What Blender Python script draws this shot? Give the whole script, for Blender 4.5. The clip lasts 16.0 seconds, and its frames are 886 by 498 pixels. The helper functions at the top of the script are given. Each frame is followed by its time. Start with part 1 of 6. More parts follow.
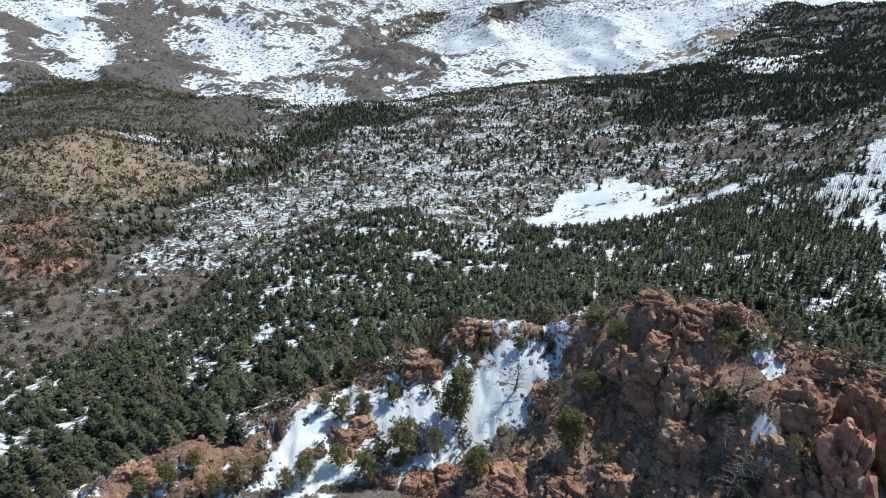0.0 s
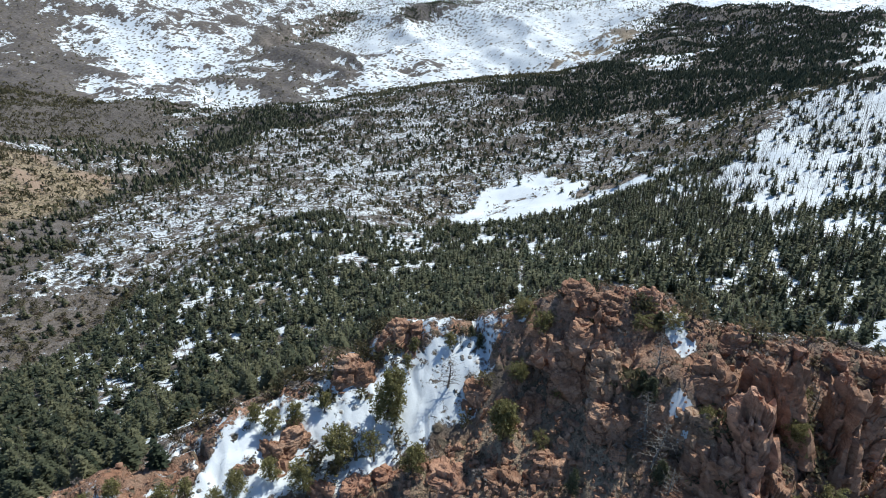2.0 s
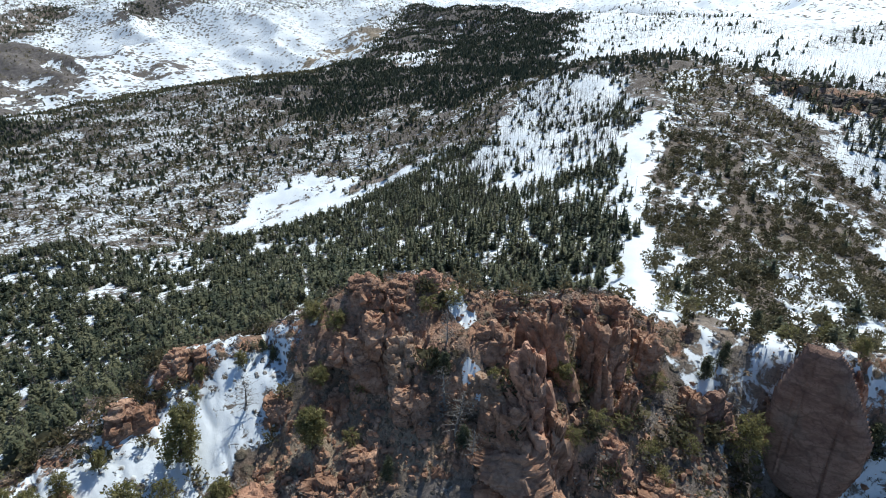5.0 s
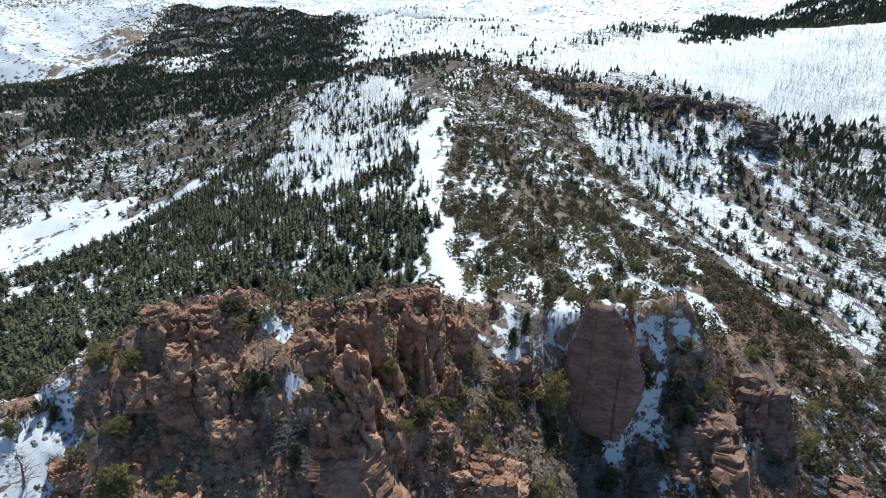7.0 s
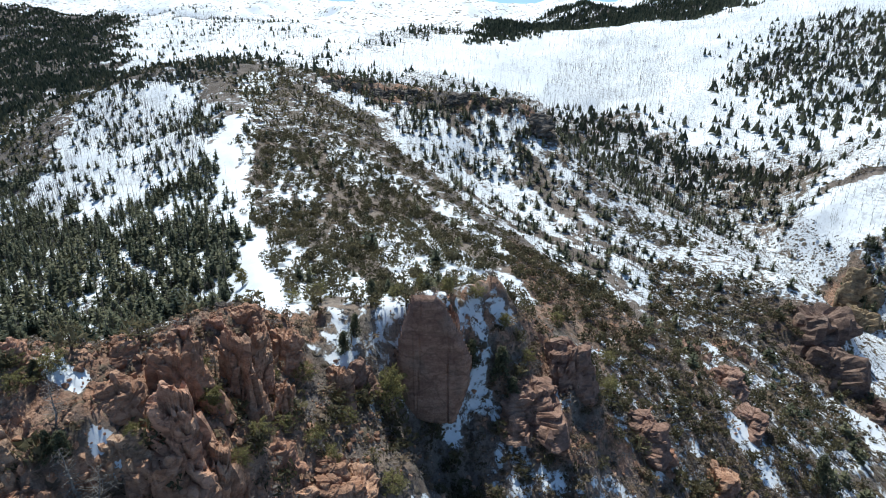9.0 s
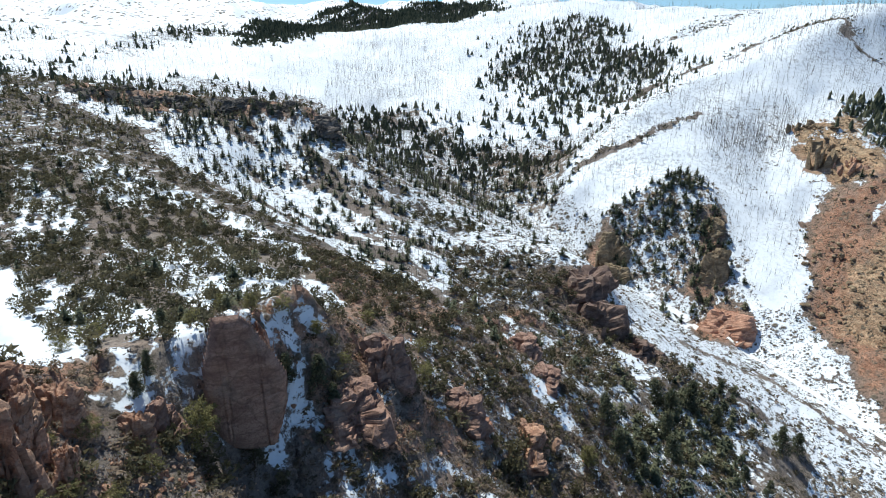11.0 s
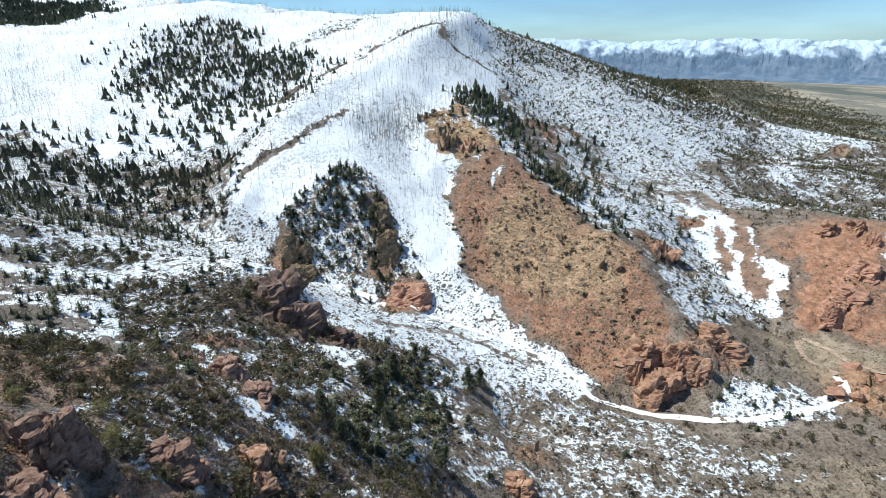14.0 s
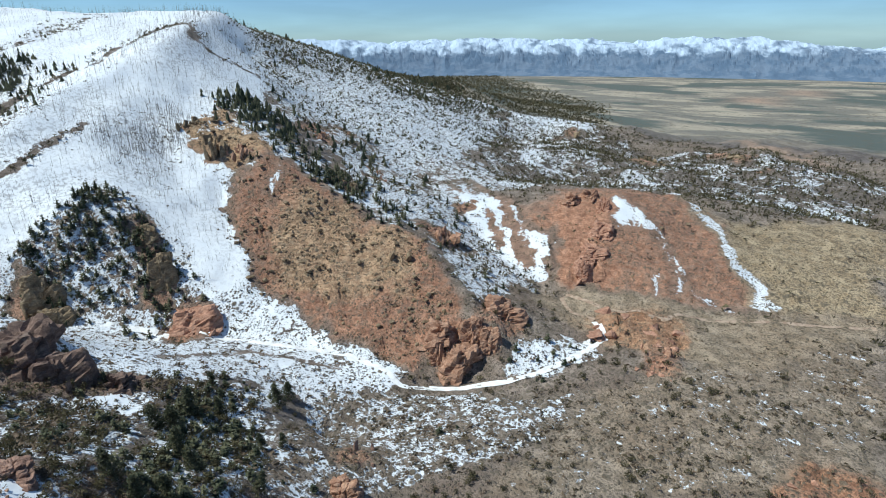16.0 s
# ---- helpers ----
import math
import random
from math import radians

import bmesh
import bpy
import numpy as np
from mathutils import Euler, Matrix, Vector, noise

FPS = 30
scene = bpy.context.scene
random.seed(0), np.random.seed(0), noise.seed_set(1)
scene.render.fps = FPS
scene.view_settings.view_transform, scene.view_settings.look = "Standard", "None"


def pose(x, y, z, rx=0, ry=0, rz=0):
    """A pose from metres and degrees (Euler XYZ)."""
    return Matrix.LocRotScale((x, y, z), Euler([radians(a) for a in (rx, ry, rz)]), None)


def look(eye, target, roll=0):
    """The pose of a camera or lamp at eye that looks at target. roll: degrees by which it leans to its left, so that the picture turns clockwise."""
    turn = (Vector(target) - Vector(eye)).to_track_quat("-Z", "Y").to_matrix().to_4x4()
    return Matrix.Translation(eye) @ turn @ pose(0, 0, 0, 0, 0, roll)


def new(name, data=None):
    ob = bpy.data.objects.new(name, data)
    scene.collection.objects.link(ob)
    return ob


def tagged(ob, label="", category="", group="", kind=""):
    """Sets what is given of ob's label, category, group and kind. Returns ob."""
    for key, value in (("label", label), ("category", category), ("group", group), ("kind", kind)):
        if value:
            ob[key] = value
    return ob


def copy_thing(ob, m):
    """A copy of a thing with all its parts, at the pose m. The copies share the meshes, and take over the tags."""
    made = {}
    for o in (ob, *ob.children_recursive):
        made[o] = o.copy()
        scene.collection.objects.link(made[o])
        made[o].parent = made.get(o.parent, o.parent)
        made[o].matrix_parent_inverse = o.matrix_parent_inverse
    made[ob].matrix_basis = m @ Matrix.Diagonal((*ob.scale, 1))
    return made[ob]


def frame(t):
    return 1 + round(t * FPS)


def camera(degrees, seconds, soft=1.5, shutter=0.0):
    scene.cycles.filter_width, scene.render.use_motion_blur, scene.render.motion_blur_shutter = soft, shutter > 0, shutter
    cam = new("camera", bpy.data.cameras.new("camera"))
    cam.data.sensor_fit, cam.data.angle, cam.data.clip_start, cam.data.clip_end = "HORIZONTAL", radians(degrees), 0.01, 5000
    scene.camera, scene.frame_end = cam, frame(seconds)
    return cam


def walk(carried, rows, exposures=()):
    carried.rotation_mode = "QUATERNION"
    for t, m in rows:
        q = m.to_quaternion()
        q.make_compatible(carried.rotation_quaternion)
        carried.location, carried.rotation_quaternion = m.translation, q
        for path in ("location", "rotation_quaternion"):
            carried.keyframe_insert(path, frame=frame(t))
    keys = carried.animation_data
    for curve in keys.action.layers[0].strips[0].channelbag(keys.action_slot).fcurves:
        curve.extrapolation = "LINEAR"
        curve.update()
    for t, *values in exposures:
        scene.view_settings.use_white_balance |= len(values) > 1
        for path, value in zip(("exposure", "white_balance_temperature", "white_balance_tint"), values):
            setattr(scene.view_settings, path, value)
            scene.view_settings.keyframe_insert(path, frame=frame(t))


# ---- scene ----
# The flight: a drone that hovers at one spot and turns slowly to its right.
EYE = (0.0, 0.0, 200.0)
cam = camera(76.50, 16.0, soft=1.0)
# seconds, heading clockwise from +y, pitch, lean
TURN = ((0, 0.00, -21.24, -0.12), (0.5, 1.14, -21.24, -0.12), (1, 2.70, -21.26, -0.11), (1.5, 5.15, -21.23, -0.13), (2, 8.08, -21.28, -0.14),
        (2.5, 11.11, -21.26, -0.08), (3, 14.42, -21.32, -0.03), (3.2, 15.92, -21.39, -0.18), (5.3, 34.79, -21.37, -0.07), (5.5, 36.93, -21.31, -0.11),
        (6, 42.18, -21.31, -0.09), (6.5, 47.50, -21.25, -0.04), (7, 52.37, -21.23, 0.00), (7.5, 57.12, -21.18, 0.04), (8, 61.97, -21.15, 0.10),
        (8.2, 64.01, -21.18, 0.12), (10.3, 84.82, -20.93, 0.14), (10.5, 86.98, -20.98, 0.23), (11, 93.32, -20.89, 0.17), (11.5, 99.63, -20.82, 0.17),
        (12, 104.43, -20.78, 0.15), (12.5, 108.56, -20.71, 0.07), (13, 113.76, -20.67, 0.08), (13.5, 120.49, -20.65, 0.03), (14, 126.95, -20.61, -0.19),
        (14.5, 133.25, -20.60, -0.25), (15, 139.60, -20.61, -0.29), (15.5, 145.35, -20.62, -0.34), (16, 149.45, -20.67, -0.47))


def aim(heading, pitch, lean):
    a, p = radians(heading), radians(pitch)
    way = Vector((math.sin(a) * math.cos(p), math.cos(a) * math.cos(p), math.sin(p)))
    return look(EYE, Vector(EYE) + way * 100, lean)


walk(cam, [(t, aim(h, p, r)) for t, h, p, r in TURN], exposures=((0, 0.0, 6200, 2), (6.5, 0.1, 6250, 2), (13, 0.24, 6250, 2), (15.2, 0.27, 6150, 0), (16, -0.03, 6100, 0)))

# ---- light: a clear spring noon, the sun high in the north-east of this plan ----
SUN_AZ, SUN_EL = 60.0, 55.0
world = bpy.data.worlds.new("sky")
scene.world = world
world.use_nodes = True
wn = world.node_tree
sky = wn.nodes.new("ShaderNodeTexSky")
sky.sky_type, sky.sun_disc = "NISHITA", False
sky.sun_elevation, sky.sun_rotation = radians(SUN_EL), radians(SUN_AZ)
sky.altitude, sky.air_density, sky.dust_density, sky.ozone_density = 2200, 1.0, 0.1, 2.0
# the band over the horizon is dimmer and bluer than the model's
coords = wn.nodes.new("ShaderNodeTexCoord")
split = wn.nodes.new("ShaderNodeSeparateXYZ")
wn.links.new(coords.outputs["Generated"], split.inputs[0])
ramp = wn.nodes.new("ShaderNodeValToRGB")
ramp.color_ramp.elements[0].position, ramp.color_ramp.elements[0].color = 0.0, (0.40, 0.53, 0.71, 1)
ramp.color_ramp.elements[1].position, ramp.color_ramp.elements[1].color = 0.35, (1, 1, 1, 1)
wn.links.new(split.outputs["Z"], ramp.inputs[0])
veil = wn.nodes.new("ShaderNodeTexNoise")
veil.inputs["Scale"].default_value, veil.inputs["Detail"].default_value = 3.0, 6.0
stretch = wn.nodes.new("ShaderNodeMapping")
stretch.inputs["Scale"].default_value = (1.0, 1.0, 7.0)
wn.links.new(coords.outputs["Generated"], stretch.inputs[0])
wn.links.new(stretch.outputs[0], veil.inputs["Vector"])
thin = wn.nodes.new("ShaderNodeMapRange")
thin.inputs[1].default_value, thin.inputs[2].default_value, thin.inputs[3].default_value, thin.inputs[4].default_value = 0.45, 0.75, 1.0, 1.25
wn.links.new(veil.outputs[0], thin.inputs[0])
clear = wn.nodes.new("ShaderNodeMix")
clear.data_type, clear.blend_type = "RGBA", "MULTIPLY"
clear.inputs[0].default_value = 1.0
wn.links.new(sky.outputs[0], clear.inputs[6])
wn.links.new(ramp.outputs[0], clear.inputs[7])
cloud = wn.nodes.new("ShaderNodeVectorMath")
cloud.operation = "SCALE"
wn.links.new(clear.outputs[2], cloud.inputs[0])
wn.links.new(thin.outputs[0], cloud.inputs["Scale"])
wn.links.new(cloud.outputs[0], wn.nodes["Background"].inputs[0])
wn.nodes["Background"].inputs[1].default_value = 0.13
sun = new("sun", bpy.data.lights.new("sun", "SUN"))
sun.data.energy, sun.data.angle, sun.data.color = 4.8, radians(0.53), (1.0, 0.96, 0.9)
a, e = radians(SUN_AZ), radians(SUN_EL)
sun.matrix_world = look((math.sin(a) * math.cos(e) * 500, math.cos(a) * math.cos(e) * 500, 200 + math.sin(e) * 500), (0, 0, 200))


# ---- materials ----
class Nodes:
    """Shortcuts for building a node material."""

    def __init__(self, name, rough=0.9):
        self.mat = bpy.data.materials.new(name)
        self.mat.use_nodes = True
        self.tree = self.mat.node_tree
        self.bsdf = self.tree.nodes["Principled BSDF"]
        self.bsdf.inputs["Roughness"].default_value = rough
        self.bsdf.inputs["Specular IOR Level"].default_value = 0.25
        self.place = self.tree.nodes.new("ShaderNodeNewGeometry").outputs["Position"]

    def put(self, value, socket):
        if isinstance(value, (int, float)):
            socket.default_value = value
        elif isinstance(value, tuple):
            socket.default_value = (*value, 1.0) if len(value) == 3 and len(socket.default_value) == 4 else value
        else:
            self.tree.links.new(value, socket)

    def noise(self, size, detail=5.0, rough=0.6, stretch=None, distort=0.0):
        n = self.tree.nodes.new("ShaderNodeTexNoise")
        n.inputs["Scale"].default_value = 1.0 / size
        n.inputs["Detail"].default_value, n.inputs["Roughness"].default_value, n.inputs["Distortion"].default_value = detail, rough, distort
        src = self.place
        if stretch:
            m = self.tree.nodes.new("ShaderNodeMapping")
            m.inputs["Scale"].default_value = stretch
            self.tree.links.new(src, m.inputs[0])
            src = m.outputs[0]
        self.tree.links.new(src, n.inputs["Vector"])
        return n.outputs[0]

    def dots(self, size, wide):
        """Round spots, about one to a square of the given size."""
        n = self.tree.nodes.new("ShaderNodeTexVoronoi")
        n.inputs["Scale"].default_value = 1.0 / size
        self.tree.links.new(self.place, n.inputs["Vector"])
        return self.step(n.outputs["Distance"], wide, wide * 0.55)

    def joints(self, size):
        """Thin crooked cracks between blocks of the given size, longer along the fall of the beds."""
        warp = self.tree.nodes.new("ShaderNodeVectorMath")
        warp.operation = "MULTIPLY_ADD"
        soft = self.tree.nodes.new("ShaderNodeTexNoise")
        soft.inputs["Scale"].default_value = 0.9 / size
        self.tree.links.new(self.place, soft.inputs["Vector"])
        self.tree.links.new(soft.outputs["Color"], warp.inputs[0])
        warp.inputs[1].default_value = (size * 0.9,) * 3
        tilt = self.tree.nodes.new("ShaderNodeMapping")
        tilt.inputs["Rotation"].default_value = (0.35, 0.5, 0.7)
        tilt.inputs["Scale"].default_value = (1.0, 0.55, 0.8)
        self.tree.links.new(self.place, tilt.inputs[0])
        self.tree.links.new(tilt.outputs[0], warp.inputs[2])
        n = self.tree.nodes.new("ShaderNodeTexVoronoi")
        n.feature = "DISTANCE_TO_EDGE"
        n.inputs["Scale"].default_value = 1.0 / size
        self.tree.links.new(warp.outputs[0], n.inputs["Vector"])
        return self.step(n.outputs["Distance"], 0.07, 0.015)

    def attr(self, name):
        n = self.tree.nodes.new("ShaderNodeAttribute")
        n.attribute_name = name
        return n.outputs["Fac"]

    def math(self, op, a, b=0.0, c=0.0):
        n = self.tree.nodes.new("ShaderNodeMath")
        n.operation = op
        for v, s in zip((a, b, c), n.inputs):
            self.put(v, s)
        return n.outputs[0]

    def step(self, v, lo, hi, out0=0.0, out1=1.0):
        n = self.tree.nodes.new("ShaderNodeMapRange")
        n.interpolation_type = "SMOOTHSTEP"
        for x, s in zip((v, lo, hi, out0, out1), n.inputs):
            self.put(x, s)
        return n.outputs[0]

    def mix(self, f, a, b, how="MIX"):
        n = self.tree.nodes.new("ShaderNodeMix")
        n.data_type, n.blend_type = "RGBA", how
        self.put(f, n.inputs[0]), self.put(a, n.inputs[6]), self.put(b, n.inputs[7])
        return n.outputs[2]

    def bump(self, height, strength=0.5, distance=0.1):
        n = self.tree.nodes.new("ShaderNodeBump")
        n.inputs["Strength"].default_value, n.inputs["Distance"].default_value = strength, distance
        self.tree.links.new(height, n.inputs["Height"])
        self.tree.links.new(n.outputs[0], self.bsdf.inputs["Normal"])

    def done(self, colour):
        self.put(colour, self.bsdf.inputs["Base Color"])
        return self.mat


def rock_colour(m, dark, light):
    """Weathered sandstone: beds, stains and lichen."""
    bed = m.noise(3.0, 6, 0.7, stretch=(0.5, 0.5, 1.6))
    c = m.mix(m.step(bed, 0.35, 0.66), dark, light)
    c = m.mix(m.step(m.noise(0.7, 5, 0.7), 0.5, 0.7, 0.0, 0.55), c, tuple(v * 0.5 for v in dark))
    c = m.mix(m.step(m.noise(6, 4), 0.52, 0.7, 0.0, 0.5), c, (0.28, 0.215, 0.17))
    for size, depth in ((3.4, 0.3), (1.1, 0.2)):
        c = m.mix(m.math("MULTIPLY", m.joints(size), depth), c, tuple(v * 0.22 for v in dark))
    return c


def rock_material(name, dark, light):
    m = Nodes(name, 0.92)
    m.bump(m.math("ADD", m.noise(1.6, 8, 0.75), m.math("MULTIPLY", m.noise(0.5, 4, 0.7), 0.4)), 0.9, 0.5)
    shade = m.tree.nodes.new("ShaderNodeObjectInfo").outputs["Random"]
    c = rock_colour(m, dark, light)
    return m.done(m.mix(m.step(shade, 0.0, 1.0, 0.0, 0.35), c, tuple(v * 0.7 for v in dark)))


def ground_material():
    """Brush litter, red soil, dry grass and bare rock under torn snow; the shares come with the mesh."""
    m = Nodes("ground")
    fine, mid, broad = m.noise(1.2, 6, 0.7), m.noise(9, 6, 0.65), m.noise(70, 4)
    brush = m.mix(m.step(mid, 0.35, 0.65), (0.19, 0.155, 0.125), (0.40, 0.325, 0.265))
    brush = m.mix(m.step(broad, 0.4, 0.65, 0.0, 0.5), brush, (0.20, 0.135, 0.10))
    oak = m.mix(m.step(mid, 0.35, 0.65), (0.10, 0.085, 0.08), (0.20, 0.175, 0.165))
    brush = m.mix(m.attr("thicket"), brush, oak)
    red = m.mix(m.step(mid, 0.35, 0.65), (0.25, 0.15, 0.108), (0.42, 0.268, 0.188))
    red = m.mix(m.step(fine, 0.5, 0.7, 0.0, 0.6), red, (0.36, 0.25, 0.18))
    tan = m.mix(m.step(mid, 0.35, 0.65), (0.37, 0.275, 0.165), (0.57, 0.45, 0.29))
    tan = m.mix(m.step(fine, 0.45, 0.65, 0.0, 0.4), tan, (0.16, 0.10, 0.06))
    soil = m.mix(m.attr("red"), brush, red)
    soil = m.mix(m.attr("tan"), soil, tan)
    soil = m.mix(m.step(fine, 0.5, 0.7, 0.0, 0.6), soil, (0.045, 0.037, 0.03))
    soil = m.mix(m.step(m.noise(4.5, 7, 0.75), 0.5, 0.62, 0.0, 0.6), soil, (0.06, 0.05, 0.04))
    stone = rock_colour(m, (0.30, 0.165, 0.11), (0.60, 0.37, 0.255))
    stone = m.mix(m.attr("red"), stone, m.mix(1.0, stone, (0.9, 0.8, 0.74), "MULTIPLY"))
    stone = m.mix(m.attr("tan"), stone, m.mix(1.0, stone, (1.0, 1.12, 0.98), "MULTIPLY"))
    soil = m.mix(m.step(m.math("MULTIPLY", m.attr("rock"), m.noise(5, 5)), 0.2, 0.4), soil, stone)
    grit = m.noise(0.4, 5, 0.7)
    soil = m.mix(m.step(grit, 0.5, 0.66, 0.0, 0.5), soil, (0.07, 0.055, 0.045))
    soil = m.mix(m.attr("field"), soil, (0.36, 0.25, 0.18))
    plain = m.noise(260, 5, 0.6, stretch=(1.0, 2.2, 1.0))
    farm = m.mix(m.step(plain, 0.45, 0.6), (0.19, 0.175, 0.145), (0.37, 0.32, 0.245))
    farm = m.mix(m.step(m.noise(420, 5, 0.6, stretch=(0.8, 1.6, 1.0)), 0.5, 0.58), farm, (0.10, 0.115, 0.10))
    soil = m.mix(m.math("MULTIPLY", m.attr("plain"), m.math("SUBTRACT", 1.0, m.attr("field"))), soil, farm)
    torn = m.math("ADD", m.math("MULTIPLY", m.noise(16, 6, 0.7, distort=0.3), 0.5), m.math("MULTIPLY", m.noise(4.2, 6, 0.7, distort=0.5), 0.5))
    drift = m.math("ADD", m.math("MULTIPLY", m.noise(70, 5, 0.65, distort=0.5), 0.4), m.math("MULTIPLY", m.noise(19, 4, 0.7, stretch=(1.0, 0.55, 1.0)), 0.6))
    torn = m.math("ADD", m.math("MULTIPLY", torn, m.math("SUBTRACT", 1.0, m.attr("wide"))), m.math("MULTIPLY", drift, m.attr("wide")))
    cover = m.math("ADD", torn, m.math("MULTIPLY", m.math("SUBTRACT", m.attr("snow"), 0.5), 0.5))
    snowy = m.step(cover, 0.488, 0.525)
    # low brush that stands out of the snow and the soil
    twigs = m.math("MULTIPLY", m.dots(2.6, 0.42), m.math("GREATER_THAN", m.attr("dots"), m.noise(9, 5, 0.7)))
    fuzz = m.math("MULTIPLY", m.dots(1.1, 0.4), m.math("GREATER_THAN", m.attr("dots"), m.noise(13, 5, 0.75)))
    wide = m.math("MULTIPLY", m.dots(6.5, 0.36), m.math("GREATER_THAN", m.math("SUBTRACT", m.attr("dots"), 0.06), m.noise(22, 5, 0.7)))
    twigs = m.math("MAXIMUM", m.math("MAXIMUM", twigs, wide), m.math("MULTIPLY", fuzz, 0.8))
    copse = m.math("MULTIPLY", m.dots(14, 0.44), m.math("GREATER_THAN", m.attr("dots"), m.noise(48, 5, 0.75)))
    twigs = m.mix(m.attr("wide"), twigs, copse)
    snowy = m.math("MULTIPLY", snowy, m.math("SUBTRACT", 1.0, twigs))
    bush = m.mix(m.step(fine, 0.35, 0.65), (0.075, 0.065, 0.045), (0.19, 0.155, 0.115))
    soil = m.mix(m.math("MULTIPLY", twigs, 0.85), soil, bush)
    snow = m.mix(m.step(broad, 0.35, 0.65), (0.68, 0.71, 0.75), (0.78, 0.80, 0.82))
    snow = m.mix(m.step(m.noise(2.2, 5, 0.7), 0.5, 0.7, 0.0, 0.3), snow, (0.56, 0.57, 0.585))
    # thin leafless saplings, too small to tell apart, and their shadows are painted in files down the snow
    trunks_and_shadows = m.math("MULTIPLY", m.step(m.noise(3.0, 5, 0.7, stretch=(1.0, 1.0, 0.16)), 0.47, 0.6), m.step(m.noise(85, 5, 0.6), 0.4, 0.62, 0.3, 1.0))
    snow = m.mix(m.math("MULTIPLY", m.math("MULTIPLY", trunks_and_shadows, m.attr("trunks")), 0.75), snow, (0.24, 0.235, 0.24))
    m.put(m.step(snowy, 0.0, 1.0, 0.95, 0.6), m.bsdf.inputs["Roughness"])
    m.bump(m.math("ADD", m.math("MULTIPLY", m.math("ADD", fine, m.math("MULTIPLY", grit, 0.5)), m.step(snowy, 0.0, 1.0, 0.9, 0.1)), m.math("ADD", m.math("MULTIPLY", snowy, 0.3), m.math("MULTIPLY", twigs, 0.9))), 0.9, 0.9)
    return m.done(m.mix(snowy, soil, snow))


def leaf_material(name, dark, light, rough=0.8):
    m = Nodes(name, rough)
    tint = m.attr("tint")
    c = m.mix(tint, dark, light)
    c = m.mix(m.step(m.noise(0.8, 3), 0.4, 0.65, 0.0, 0.5), c, tuple(v * 0.45 for v in dark))
    thin = m.tree.nodes.new("ShaderNodeBsdfTranslucent")
    m.put(c, thin.inputs["Color"])
    both = m.tree.nodes.new("ShaderNodeMixShader")
    both.inputs[0].default_value = 0.35
    m.tree.links.new(m.bsdf.outputs[0], both.inputs[1])
    m.tree.links.new(thin.outputs[0], both.inputs[2])
    m.tree.links.new(both.outputs[0], m.tree.nodes["Material Output"].inputs["Surface"])
    return m.done(c)


def plain_material(name, one, two, size, rough=0.9):
    m = Nodes(name, rough)
    m.bump(m.noise(size * 0.3, 5), 0.5, 0.1)
    return m.done(m.mix(m.step(m.noise(size, 6, 0.65), 0.38, 0.62), one, two))


MAT_GROUND = ground_material()
MAT_FIR = leaf_material("fir_needles", (0.055, 0.072, 0.045), (0.235, 0.225, 0.13))
MAT_PINE = leaf_material("pine_needles", (0.17, 0.165, 0.065), (0.36, 0.31, 0.14))
MAT_SHRUB = leaf_material("scrub_leaves", (0.10, 0.082, 0.048), (0.26, 0.19, 0.135))
MAT_TWIGS = leaf_material("grey_twigs", (0.15, 0.125, 0.11), (0.36, 0.31, 0.275))
MAT_JUNIPER = leaf_material("juniper_leaves", (0.066, 0.062, 0.034), (0.19, 0.16, 0.088))
MAT_BARE = leaf_material("bare_wood", (0.085, 0.07, 0.062), (0.24, 0.205, 0.18))
MAT_BARK = plain_material("bark", (0.07, 0.05, 0.04), (0.16, 0.12, 0.095), 0.5)
MAT_DEAD = plain_material("dead_wood", (0.16, 0.14, 0.125), (0.30, 0.27, 0.245), 0.6)
MAT_PACKED = plain_material("packed_snow", (0.70, 0.69, 0.67), (0.86, 0.86, 0.86), 5, 0.6)
MAT_DIRT = plain_material("pale_dirt", (0.30, 0.21, 0.15), (0.42, 0.32, 0.24), 4)
# distance haze is painted into the range's colours: blue rock, dull blue snow
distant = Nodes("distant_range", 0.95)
MAT_HAZY_RANGE = distant.done(distant.mix(distant.attr("snow"), distant.mix(distant.step(distant.noise(90, 6), 0.4, 0.6), (0.10, 0.15, 0.22), (0.15, 0.20, 0.27)), (0.50, 0.60, 0.72)))
MAT_ROCKS = {
    "brown": rock_material("brown_sandstone", (0.31, 0.165, 0.105), (0.60, 0.37, 0.25)),
    "umber": rock_material("umber_sandstone", (0.24, 0.14, 0.105), (0.44, 0.28, 0.21)),
    "red": rock_material("red_sandstone", (0.37, 0.19, 0.125), (0.62, 0.365, 0.25)),
    "pale": rock_material("pale_sandstone", (0.30, 0.185, 0.12), (0.60, 0.41, 0.29)),
    "yellow": rock_material("ochre_sandstone", (0.20, 0.14, 0.085), (0.42, 0.32, 0.20)),
    "grey": rock_material("grey_brown_rimrock", (0.10, 0.085, 0.072), (0.21, 0.175, 0.145)),
    "dark": rock_material("dark_red_sandstone", (0.13, 0.085, 0.068), (0.27, 0.18, 0.14)),
}


# ---- the land ----
def lattice(ix, iy, seed):
    n = (ix * 374761393 + iy * 668265263 + seed * 974634757) & 0x7FFFFFFF
    n = ((n ^ (n >> 13)) * 1274126177) & 0x7FFFFFFF
    return ((n ^ (n >> 16)) & 0xFFFF) / 65535.0


